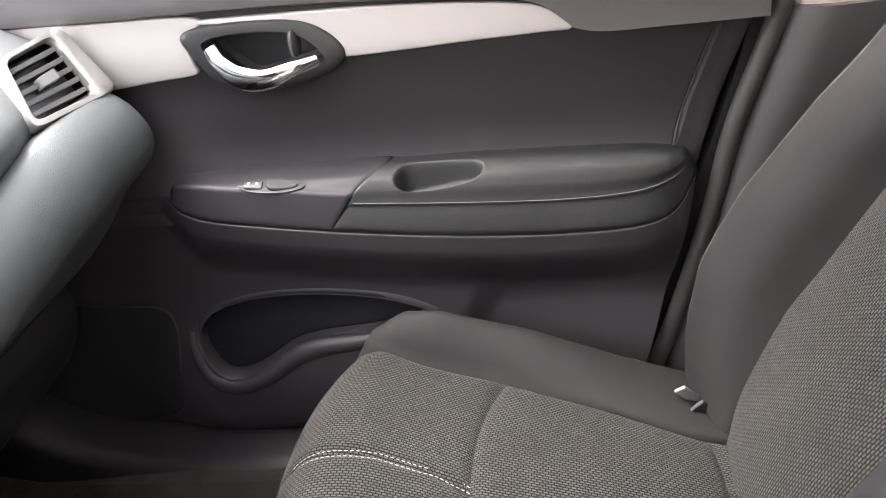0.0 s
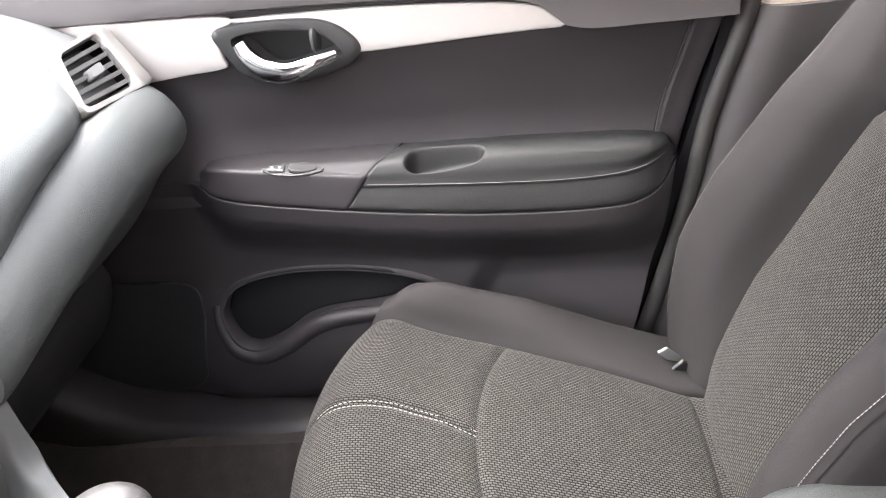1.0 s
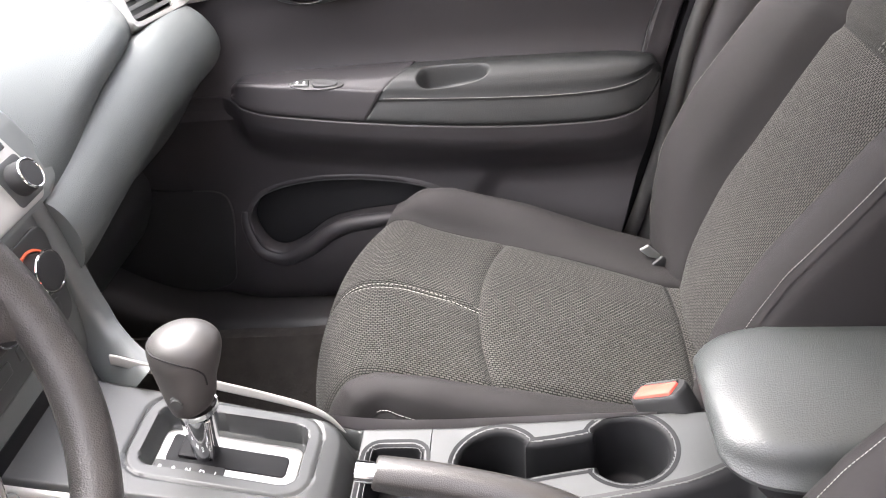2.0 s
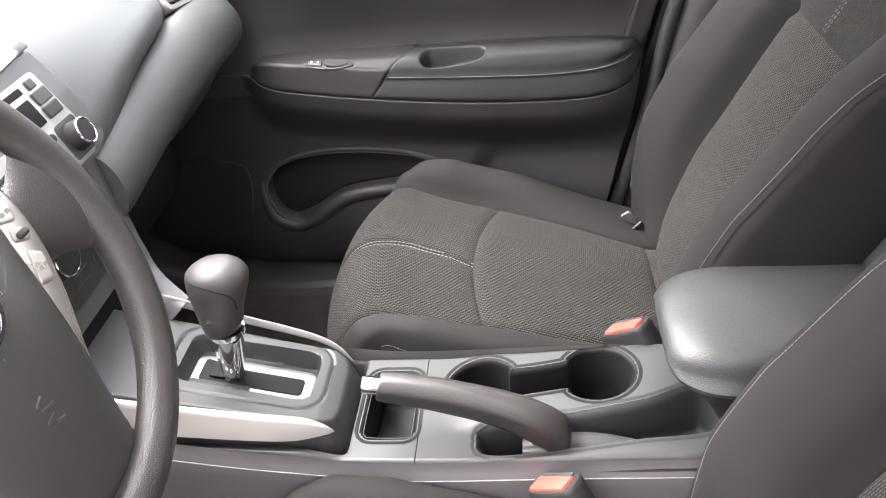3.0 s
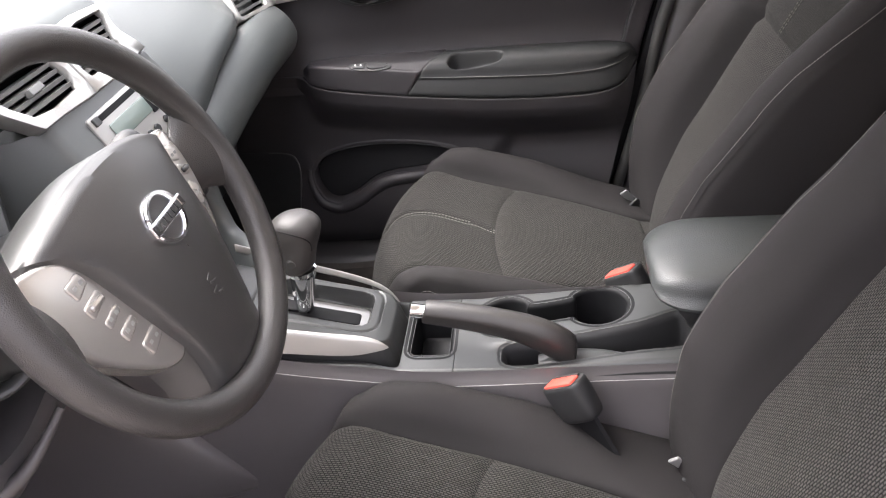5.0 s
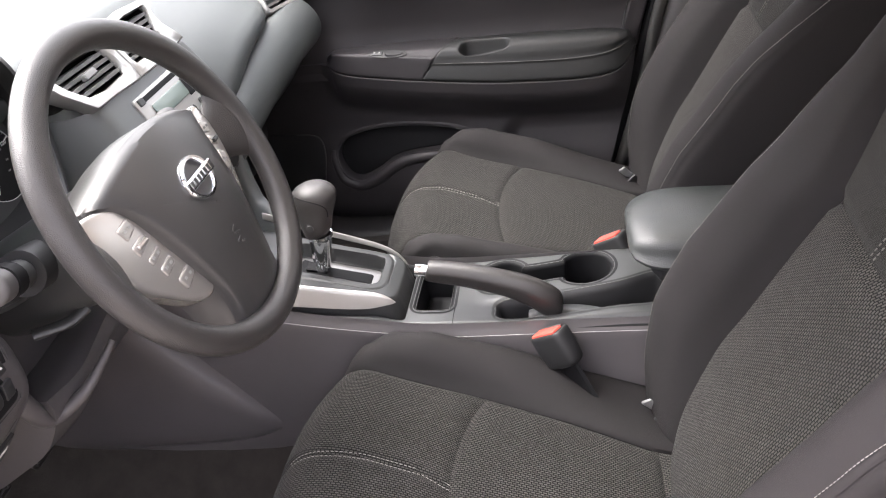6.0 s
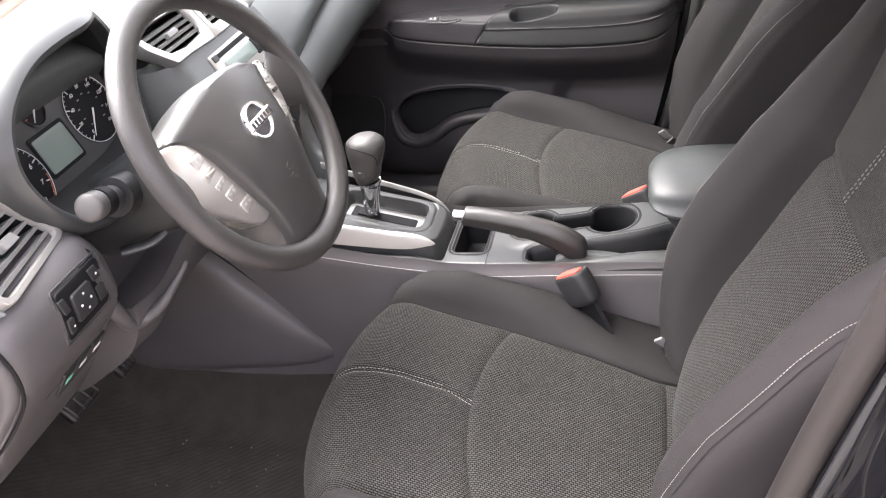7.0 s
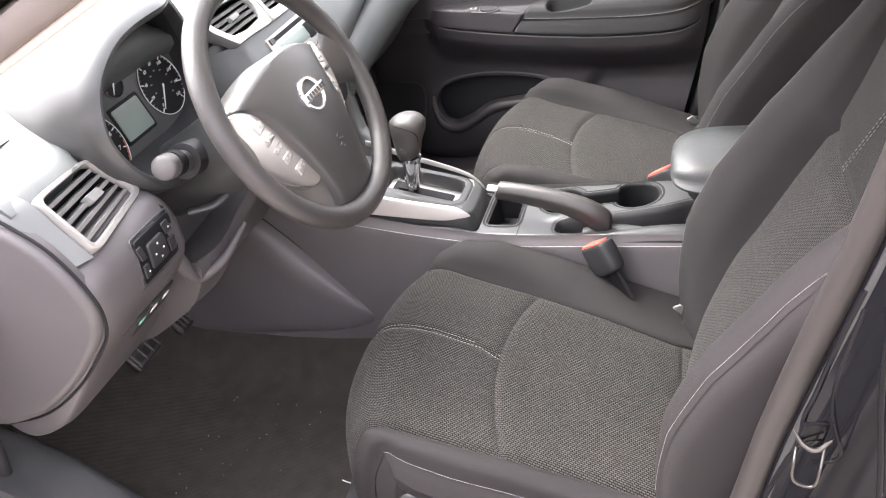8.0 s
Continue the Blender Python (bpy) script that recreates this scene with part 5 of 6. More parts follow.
vent(dash, "centre_vent", on_stack(0.0), [(-0.116, 1.05), (-0.064, 1.05), (0.01, 1.046), (0.01, 1.122), (-0.09, 1.125), (-0.165, 1.118), (-0.15, 1.085)], [(-0.11, 1.066), (-0.066, 1.061), (-0.006, 1.064), (-0.004, 1.085), (-0.012, 1.108), (-0.10, 1.110), (-0.142, 1.105), (-0.13, 1.085)], [1.071, 1.08, 1.089, 1.098], (-0.07, 1.086, 0.014, 0.004))
vent(dash, "centre_vent", on_stack(0.0), [(0.0115, 1.046), (0.11, 1.047), (0.178, 1.053), (0.155, 1.085), (0.156, 1.1), (0.176, 1.122), (0.09, 1.127), (0.0115, 1.122)], [(0.022, 1.064), (0.088, 1.062), (0.125, 1.064), (0.138, 1.085), (0.145, 1.098), (0.16, 1.115), (0.09, 1.117), (0.026, 1.110)], [1.071, 1.08, 1.089, 1.098, 1.106], (0.09, 1.088, 0.014, 0.004))
# radio: pale framed panel with keys, slot, display and knobs
quad = lambda u, v, a, b, r=0.003: rounded([(u - a, v - b), (u + a, v - b), (u + a, v + b), (u - a, v + b)], r)
radio = part("radio", plate(rounded([(-0.047, 0.935), (0.142, 0.932), (0.158, 0.945), (0.146, 1.034), (-0.047, 1.032)], 0.006), on_stack(0.0), 0.006, 0.0015, smooth=False), SILVER, dash, "silver radio panel with knobs and keys")
R6 = on_stack(0.006)
part("display", plate(quad(0.03, 1.002, 0.05, 0.011), R6, 0.0015, 0.0006, smooth=False), LCD, radio, "pale grey display")
part("dark_window", plate(quad(0.093, 1.001, 0.013, 0.014), R6, 0.0015, 0.0006, smooth=False), BLACK, radio)
part("disc_slot", plate(quad(0.04, 1.0245, 0.068, 0.0035, 0.001), R6, 0.0012, 0.0004, smooth=False), BLACK, radio)
for u, v, a, b in ((0.127, 1.0245, 0.007, 0.005), (-0.034, 1.0245, 0.007, 0.005), (0.128, 1.010, 0.014, 0.007), (0.128, 0.994, 0.014, 0.007)):
    part("radio_key", plate(quad(u, v, a, b, 0.002), R6, 0.003, 0.001, smooth=False), SATIN, radio)
for u in (0.0, 0.02, 0.041, 0.062):
    part("radio_key", plate([(u + 0.0065 * math.cos(k), 0.971 + 0.006 * math.sin(k)) for k in np.linspace(0, 2 * math.pi, 12, endpoint=False)], R6, 0.004, 0.0015, n=24), DARK, radio)
for u in (-0.028, 0.127):
    part("knob_field", plate(quad(u, 0.958, 0.022, 0.021, 0.006), R6, 0.0012, 0.0005, smooth=False), SATIN, radio)
    rk = part("radio_knob", loft([[on_stack(h)(u + r * math.cos(k), 0.958 + r * math.sin(k), 0) for k in np.linspace(0, 2 * math.pi, 20, endpoint=False)] for h, r in ((0.006, 0.0165), (0.012, 0.016), (0.024, 0.015), (0.026, 0.013), (0.0262, 0.004))], 16, 32), DARK, radio)
    part("knob_ring", tube([tuple(on_stack(0.0255)(u + 0.0142 * math.cos(k), 0.958 + 0.0142 * math.sin(k), 0)) for k in np.linspace(0, 2 * math.pi, 12, endpoint=False)], 0.0014, 8, 40, True), CHROME, rk)
part("radio_key", plate([(0.093 + 0.005 * math.cos(k), 0.972 + 0.005 * math.sin(k)) for k in np.linspace(0, 2 * math.pi, 12, endpoint=False)], R6, 0.004, 0.0015, n=24), DARK, radio)
# climate panel with dials
C0 = -0.012
climate = part("climate_panel", plate(rounded([(-0.11, 0.80), (0.118, 0.805), (0.132, 0.915), (-0.125, 0.915)], 0.02), on_stack(C0), 0.005, 0.002, smooth=False), SATIN, dash)
for u in (-0.085, 0.0, 0.085):
    dial = part("climate_dial", loft([[on_stack(h + C0)(u + r * math.cos(k), 0.873 + r * math.sin(k), 0) for k in np.linspace(0, 2 * math.pi, 24, endpoint=False)] for h, r in ((0.004, 0.026), (0.012, 0.0235), (0.024, 0.021), (0.027, 0.019), (0.0272, 0.004))], 20, 40), DARK, climate)
    part("dial_ring", tube([tuple(on_stack(0.025 + C0)(u + 0.0212 * math.cos(k), 0.873 + 0.0212 * math.sin(k), 0)) for k in np.linspace(0, 2 * math.pi, 12, endpoint=False)], 0.0015, 8, 40, True), CHROME, dial)
    part("dial_mark", tube([tuple(on_stack(0.007 + C0)(u + 0.028 * math.cos(k), 0.873 + 0.028 * math.sin(k), 0)) for k in np.linspace(0.6, 2.4, 6)], 0.0018, 6, 16), ORANGE_MARK, dial)
for i in range(4):
    part("climate_key", plate(quad(-0.07 + 0.05 * i, 0.832, 0.018, 0.008), on_stack(C0 + 0.004), 0.003, 0.001, smooth=False), SATIN, climate)
# flat black plate on the fascia paints the dark inside of the open pocket
part("stack_pocket_shade", plate(rounded([(-0.10, 0.69), (0.10, 0.69), (0.105, 0.775), (-0.105, 0.775)], 0.015), on_stack(C0), 0.003, 0.001, smooth=False), BLACK, dash)
sock = part("power_socket", tube([(-0.455, 0.318, 0.70), (-0.44, 0.312, 0.712)], lambda k: 0.019 if k < 0.7 else 0.016, 24, 8), SATIN, dash, "round power socket cap")

# legs that sweep from the stack down to the console
for sgn in (1, -1):
    legs = []
    for x, du, z, w, t in ((-0.482, 0.146, 0.935, 0.016, 0.05), (-0.472, 0.149, 0.87, 0.018, 0.05), (-0.466, 0.151, 0.80, 0.02, 0.05)) + (((-0.46, 0.15, 0.775, 0.022, 0.05), (-0.448, 0.138, 0.758, 0.024, 0.05), (-0.42, 0.112, 0.75, 0.022, 0.05), (-0.39, 0.088, 0.742, 0.018, 0.05)) if sgn > 0 else ((-0.46, 0.128, 0.765, 0.022, 0.04), (-0.45, 0.10, 0.74, 0.022, 0.03))):
        y = MID + sgn * du
        legs.append([(x, y - sgn * w, z + 0.003), (x + 0.004, y, z + 0.006), (x, y + sgn * 0.008, z + 0.003), (x - t * 0.7, y + sgn * 0.012, z - t * 0.6), (x - t * 0.7, y - sgn * w, z - t * 0.6)])
    part("stack_leg", loft(legs, 50, 30), FASCIA, dash)

# driver side upper pad with the instrument hood
HOOD = [(0.0, 1.178), (0.08, 1.172), (0.128, 1.148), (0.15, 1.11), (0.157, 1.07), (0.145, 1.02), (0.12, 0.985), (0.07, 0.97), (0.0, 0.968), (-0.07, 0.97), (-0.13, 0.985), (-0.165, 1.02), (-0.185, 1.07), (-0.178, 1.11), (-0.15, 1.145), (-0.09, 1.172)]
HO = catmull(HOOD, 80, True)
def hood_rows(steps):
    return [[(x + 0.072 * (1.02 - z) - 0.085 * float(smooth(0.0, 0.17, y)) * float(smooth(-0.62, -0.5, x)), y, max(z, 0.93)) for y, z in inset(HO, -grow)] for x, grow in steps]


hood = part("instrument_hood", grid(bmesh.new(), hood_rows(((-0.72, -0.012), (-0.62, -0.010), (-0.56, -0.008), (-0.515, -0.005), (-0.50, -0.003))), close_v=True), DARK, dash, "dark hood round the instruments")
part("hood_lip", grid(bmesh.new(), hood_rows(((-0.505, -0.0045), (-0.490, -0.003), (-0.482, 0.002), (-0.480, 0.008), (-0.486, 0.0155), (-0.505, 0.021), (-0.535, 0.0235), (-0.565, 0.022), (-0.59, 0.014), (-0.66, -0.005))), close_v=True), SATIN, hood, "charcoal rim of the instrument hood")
dpad = []
for y in (-0.345, -0.33, -0.28, -0.22, -0.17, -0.1, 0.0, 0.1, 0.16):
    h = 0.055 * math.exp(-(y / 0.17) ** 4)
    f = float(smooth(-0.20, -0.16, y))
    dpad.append([(-1.12, y, 1.06), (-0.95, y, 1.10 + 0.3 * h), (-0.8, y, 1.105 + 0.8 * h), (-0.68, y, 1.10 + h), (lerp(-0.575, -0.62, f), y, 1.084 + h), (lerp(-0.526, -0.6, f), y, 1.064 + h * 0.8), (lerp(-0.54, -0.64, f), y, 1.045), (lerp(-0.62, -0.66, f), y, 0.98), (-0.9, y, 0.95), (-1.1, y, 0.98)])
part("upper_pad", loft(dpad, 60, 80), PAD, dash, "soft grained upper pad", angle=50)
# instruments
clus = lambda u, v, h: Vector((-0.612 + 0.25 * (1.02 - v) + 0.97 * h, u, v + 0.24 * h))
cluster = part("instrument_face", plate(catmull([(0.0, 1.172), (0.1, 1.165), (0.15, 1.14), (0.178, 1.08), (0.16, 1.0), (0.08, 0.965), (0, 0.96), (-0.08, 0.965), (-0.16, 1.0), (-0.178, 1.08), (-0.15, 1.14), (-0.1, 1.165)], 60, True), clus, 0.006, 0.002, smooth=False), SATIN, hood)
part("display_frame", plate(rounded([(-0.043, 0.991), (0.035, 0.991), (0.031, 1.052), (-0.045, 1.052)], 0.005), clus, 0.0015, 0.0005, base=0.006, smooth=False), BLACK, cluster)
part("display", plate(rounded([(-0.038, 0.996), (0.030, 0.996), (0.026, 1.047), (-0.040, 1.047)], 0.004), clus, 0.003, 0.001, base=0.006, smooth=False), LCD, cluster, "grey green display")
for u, v, r, lo, hi, count in ((0.091, 1.036, 0.049, -50, 230, 9), (-0.101, 1.010, 0.056, -50, 230, 9), (-0.004, 1.079, 0.022, 30, 200, 4)):
    dial = part("dial", plate([(u + r * math.cos(k), v + r * math.sin(k)) for k in np.linspace(0, 2 * math.pi, 16, endpoint=False)], clus, 0.003, 0.001, base=0.004), BLACK, cluster)
    part("dial_ring", tube([tuple(clus(u + r * math.cos(k), v + r * math.sin(k), 0.008)) for k in np.linspace(0, 2 * math.pi, 14, endpoint=False)], 0.0006 if r > 0.03 else 0.001, 6, 60, True), WHITE_MARK if r > 0.03 else SATIN, dial)
    for i in range(count):
        a = radians(lerp(hi, lo, i / (count - 1)))
        m = rbox((0, 0, 0), (0.0012, 0.0017, 0.0075 if r > 0.03 else 0.004), 0.0004)
        spot = clus(u + r * 0.9 * math.cos(a), v + r * 0.9 * math.sin(a), 0.008)
        bmesh.ops.transform(m, matrix=Matrix.Translation(spot) @ Euler((a - math.pi / 2, 0, 0)).to_matrix().to_4x4(), verts=m.verts)
        part("tick", m, WHITE_MARK if r > 0.03 else ORANGE_MARK, dial)
        if u > 0:
            inner = rbox((0, 0, 0), (0.0008, 0.0045, 0.0022), 0.0003)
            bmesh.ops.transform(inner, matrix=Matrix.Translation(clus(u + r * 0.48 * math.cos(a), v + r * 0.48 * math.sin(a), 0.0078)), verts=inner.verts)
            part("small_mark", inner, SLAT, dial)
        if r > 0.03:
            cu = bpy.data.curves.new("numeral", "FONT")
            cu.body = str(i * 20 if u > 0 else i)
            cu.size, cu.extrude = (0.0078 if u > 0 else 0.0105), 0.0002
            cu.align_x = cu.align_y = "CENTER"
            ob = new("numeral", cu)
            ob.parent = dial
            ob.matrix_basis = Matrix.Translation(clus(u + r * 0.72 * math.cos(a), v + r * 0.72 * math.sin(a), 0.0078)) @ pose(0, 0, 0, 90, 0, 90)
            cu.materials.append(WHITE_MARK)
    if r > 0.03:
        for i in range(count * 4 - 3):
            a = radians(lerp(hi, lo, i / (count * 4 - 4)))
            m = tube([tuple(clus(u + r * k * math.cos(a), v + r * k * math.sin(a), 0.0078)) for k in (0.93, 0.97)], 0.0005, 6, 3)
            part("tick", m, WHITE_MARK, dial)
    if u < -0.1:
        part("red_arc", tube([tuple(clus(u + r * 0.95 * math.cos(radians(k)), v + r * 0.95 * math.sin(radians(k)), 0.008)) for k in (-5, -20, -35, -50)], 0.0006, 6, 20), ORANGE_MARK, dial)
    part("needle", tube([tuple(clus(u, v, 0.011)), tuple(clus(u + r * 0.85 * math.cos(radians(232)), v + r * 0.85 * math.sin(radians(232)), 0.011))], lambda k: 0.0016 - 0.001 * k, 8, 8), WHITE_MARK, dial)

# lower dash on the driver's side
def low_section(y):
    f = float(smooth(-0.17, -0.10, y))
    a = [(-0.53, 1.0), (-0.49, 0.992), (-0.458, 0.965), (-0.452, 0.93), (-0.46, 0.89), (-0.505, 0.835), (-0.565, 0.765), (-0.64, 0.69), (-0.74, 0.66), (-0.8, 0.8), (-0.65, 0.98)]
    b = [(-0.62, 0.975), (-0.59, 0.955), (-0.575, 0.93), (-0.57, 0.90), (-0.56, 0.86), (-0.565, 0.81), (-0.59, 0.755), (-0.65, 0.69), (-0.74, 0.66), (-0.8, 0.8), (-0.7, 0.97)]
    return [(lerp(p[0], q[0], f), y, lerp(p[1], q[1], f)) for p, q in zip(a, b)]


ends = []
centre_pt = np.array(low_section(-0.3)).mean(axis=0)
for k, y in ((0.86, -0.353), (0.93, -0.349), (0.975, -0.338), (0.995, -0.322)):
    q = centre_pt + (np.array(low_section(-0.3)) - centre_pt) * k
    q[:, 1] = y
    ends.append([tuple(p) for p in q])
part("lower_panel", loft(ends + [low_section(y) for y in (-0.30, -0.24, -0.18, -0.15, -0.12, -0.08, 0.0, 0.1, 0.18)], 110, 80), PLASTIC, dash, angle=50)
side_of = lambda y0: (lambda u, v, h: Vector((u, y0 - h, v)))
part("end_cap", plate([(-0.68, 1.075), (-0.60, 1.072), (-0.545, 1.058), (-0.492, 1.014), (-0.461, 0.95), (-0.463, 0.905), (-0.49, 0.865), (-0.56, 0.795), (-0.649, 0.732), (-0.745, 0.698), (-0.83, 0.72), (-0.83, 1.05)], side_of(-0.338), 0.026, 0.012, n=90, crown=0.003), PLASTIC, dash, "raised rounded end cap facing the door")
part("cap_groove", tube([(u, -0.3525, v) for u, v in ((-0.545, 1.064), (-0.488, 1.017), (-0.456, 0.951), (-0.458, 0.903), (-0.486, 0.861), (-0.558, 0.79), (-0.648, 0.727), (-0.745, 0.693))], 0.0022, 8, 60), BLACK, dash)
trim_quad = [[(-0.467, -0.314, 0.982), (-0.475, -0.34, 0.985), (-0.487, -0.352, 0.99)], [(-0.492, -0.316, 1.02), (-0.505, -0.342, 1.022), (-0.512, -0.354, 1.02)], [(-0.519, -0.318, 1.063), (-0.53, -0.343, 1.06), (-0.54, -0.355, 1.055)], [(-0.56, -0.32, 1.082), (-0.57, -0.345, 1.077), (-0.58, -0.356, 1.07)]]
part("vent_end_trim", loft(trim_quad, 16, 12, closed=False), FASCIA, dash)
# hooked lip of the knee panel under the column
part("knee_lip", tube([(-0.50, -0.155, 0.875), (-0.497, -0.147, 0.845), (-0.50, -0.132, 0.815), (-0.492, -0.113, 0.806), (-0.47, -0.09, 0.818), (-0.455, -0.062, 0.838), (-0.445, -0.04, 0.855)], lambda k: 0.014 - 0.010 * k, 14, 50), PLASTIC, dash)
knee_rows = [[(-0.475, y, 0.86 - 0.02 * k), (-0.5, y, 0.79 - 0.02 * k), (-0.56, y, 0.72), (-0.65, y, 0.67), (-0.72, y, 0.70), (-0.6, y, 0.80)] for y, k in ((-0.2, 0), (-0.13, 1), (-0.06, 1.5), (0.02, 0.5), (0.1, 0), (0.17, 0))]
part("knee_panel", loft([[(x - 0.012, y, z) for x, y, z in r] for r in knee_rows[1:]], 40, 40), PLASTIC, dash)
part("panel_seam", tube([(-0.4625, -0.165, 0.915), (-0.468, -0.185, 0.88), (-0.49, -0.215, 0.853), (-0.50, -0.25, 0.842), (-0.503, -0.3, 0.838)], 0.0009, 6, 50), BLACK, dash)
# switch pad
on_low = lambda u, v, h: Vector((float(np.interp(v, [0.86, 0.89, 0.93, 0.965, 0.99], [-0.485, -0.4595, -0.4515, -0.4575, -0.487])) + h, u, v))
pad_frame = part("switch_pad", plate(rounded([(-0.272, 0.905), (-0.19, 0.905), (-0.18, 0.965), (-0.262, 0.965)], 0.008), on_low, 0.004, 0.0015, smooth=False), BLACK, dash, "black mirror switch pad")
part("pad_rim", tube([tuple(on_low(u, v, 0.002)) for u, v in rounded([(-0.2755, 0.902), (-0.187, 0.902), (-0.176, 0.968), (-0.265, 0.968)], 0.01)[::2]], 0.0016, 8, 90, True), SATIN, pad_frame)
# no hollow here: a flat black oval paints the shade of the finger recess
part("recess_shade", plate([(-0.212, 0.973), (-0.197, 0.979), (-0.182, 0.977), (-0.176, 0.969), (-0.186, 0.963), (-0.204, 0.963)], on_low, 0.0016, 0.0006, n=40), BLACK, dash, "flat black oval for the shade in a finger recess")
part("mirror_key", plate(rounded([(-0.252, 0.918), (-0.215, 0.918), (-0.21, 0.952), (-0.246, 0.952)], 0.006), on_low, 0.004, 0.0015, base=0.004, smooth=False), DARK, pad_frame)
for u, v, w, hh in ((-0.1975, 0.951, 0.007, 0.008), (-0.2, 0.926, 0.007, 0.010), (-0.262, 0.923, 0.005, 0.010), (-0.2585, 0.948, 0.005, 0.009)):
    part("side_key", plate(quad(u, v, w, hh, 0.002), on_low, 0.003, 0.001, base=0.003, smooth=False), DARK, pad_frame)
for u, v in ((-0.24, 0.935), (-0.222, 0.935), (-0.231, 0.926), (-0.229, 0.945), (-0.1975, 0.951), (-0.262, 0.923)):
    part("mark", plate(rounded([(u - 0.0014, v - 0.0012), (u + 0.0014, v - 0.0012), (u + 0.0014, v + 0.0012), (u - 0.0014, v + 0.0012)], 0.0005), on_low, 0.0006, 0.0002, base=0.008, smooth=False), WHITE_MARK, pad_frame)
for i, (u, mm) in enumerate(((-0.258, GREEN_MARK), (-0.228, WHITE_MARK), (-0.198, WHITE_MARK))):
    on_k = lambda a, b, h: Vector((float(np.interp(b, [0.76, 0.8, 0.84, 0.87, 0.90], [-0.57, -0.533, -0.5, -0.475, -0.456])) + h * 0.8, a, b - h * 0.6))
    kk = part("switch_key", plate(rounded([(u - 0.014, 0.812), (u + 0.014, 0.812), (u + 0.014, 0.85), (u - 0.014, 0.85)], 0.003), on_k, 0.004, 0.0015, smooth=False), DARK, dash)
    part("mark", plate(rounded([(u - 0.007, 0.83), (u + 0.007, 0.83), (u + 0.007, 0.838), (u - 0.007, 0.838)], 0.001), on_k, 0.0006, 0.0002, base=0.004, smooth=False), mm, kk)

# ---- steering column and wheel ----
TILT_W = radians(24)
WC = Vector((-0.31, -0.003, 1.042))
WN, WV, WU = Vector((math.cos(TILT_W), 0, math.sin(TILT_W))), Vector((-math.sin(TILT_W), 0, math.cos(TILT_W))), Vector((0, 1, 0))
wp = lambda u, v, h: WC + WU * u + WV * v + WN * h
column = thing("steering_column", "charcoal steering column shroud with two stalks", "steering column", (-0.5, 0, 0.93))
shroud = [[wp(a * math.cos(k), -0.012 + b * math.sin(k), h) for k in np.linspace(0, 2 * math.pi, 16, endpoint=False)] for h, a, b in ((-0.06, 0.06, 0.05), (-0.08, 0.072, 0.062), (-0.14, 0.074, 0.065), (-0.22, 0.07, 0.06), (-0.34, 0.065, 0.055))]
part("shroud", loft(shroud, 30, 40), SATIN, column)
part("stalk_boot", tube([(-0.47, -0.06, 0.985), (-0.46, -0.105, 1.0)], lambda k: 0.026, 20, 8), DARK, column)
part("stalk_ring", tube([(-0.4475, -0.134, 1.0138), (-0.443, -0.152, 1.02)], 0.0186, 20, 6), BLACK, column, "dark ribbed switch ring")
part("light_stalk", tube([(-0.463, -0.09, 0.995), (-0.447, -0.135, 1.014), (-0.4425, -0.154, 1.0205)], lambda k: 0.010 if k < 0.35 else 0.016 * math.sqrt(max(0.02, 1 - max(0, (k - 0.6) / 0.41) ** 2.4)), 20, 40), SATIN, column, "grey light stalk with a round knob end")
part("stalk_end", tube([(-0.4425, -0.154, 1.0205), (-0.44, -0.165, 1.024), (-0.4365, -0.177, 1.029)], lambda k: 0.0178 * math.sqrt(max(0.03, 1 - max(0, (k - 0.6) / 0.41) ** 3.4)), 24, 24), STALK_END, column, "pale grey round knob end")
part("wiper_stalk", tube([(-0.45, 0.055, 0.985), (-0.438, 0.105, 1.005), (-0.425, 0.15, 1.022), (-0.414, 0.185, 1.036), (-0.408, 0.205, 1.043)], lambda k: 0.0085 if k < 0.38 else 0.0125 if k < 0.5 else 0.0175 * math.sqrt(max(0.05, 1 - max(0, (k - 0.85) / 0.155) ** 3)), 20, 40), DARK, column, "dark wiper stalk with a thick end")
part("stalk_collar", tube([(-0.431, 0.128, 1.0135), (-0.4295, 0.134, 1.0155)], 0.0135, 16, 4), SATIN, column)
for k in (-0.5, 0.0, 0.5):
    part("stalk_mark", rbox((-0.4215, 0.15 + 0.008 * k, 1.036 + 0.004 * k), (0.0012, 0.0016, 0.0045), 0.0004, pose(0, 0, 0, 0, -30, 0)), WHITE_MARK, column)
part("tilt_lever", tube([(-0.50, -0.09, 0.905), (-0.47, -0.065, 0.903), (-0.455, -0.045, 0.91)], lambda k: 0.009, 12, 20, flat=0.7), SATIN, column)

wheel = thing("steering_wheel", "charcoal grained steering wheel with silver spokes and a round badge", "steering wheel", tuple(WC))
R = 0.1795
rows = []
for a in np.linspace(0, 2 * math.pi, 120, endpoint=False):
    grip = 1.0 + 0.06 * math.exp(-((math.degrees(a) % 180 - 35) / 14) ** 2) * (1 if math.degrees(a) < 180 else 0) + 0.06 * math.exp(-((math.degrees(a) - 145) / 14) ** 2)
    rows.append([wp((R + 0.0165 * grip * math.cos(k)) * math.cos(a), (R + 0.0165 * grip * math.cos(k)) * math.sin(a), 0.0155 * grip * math.sin(k)) for k in np.linspace(0, 2 * math.pi, 20, endpoint=False)])
part("rim", grid(bmesh.new(), rows, close_u=True, close_v=True), WHEEL_SKIN, wheel, "grained charcoal rim")


def hub_place(u, v, h):
    return wp(u, v, h)


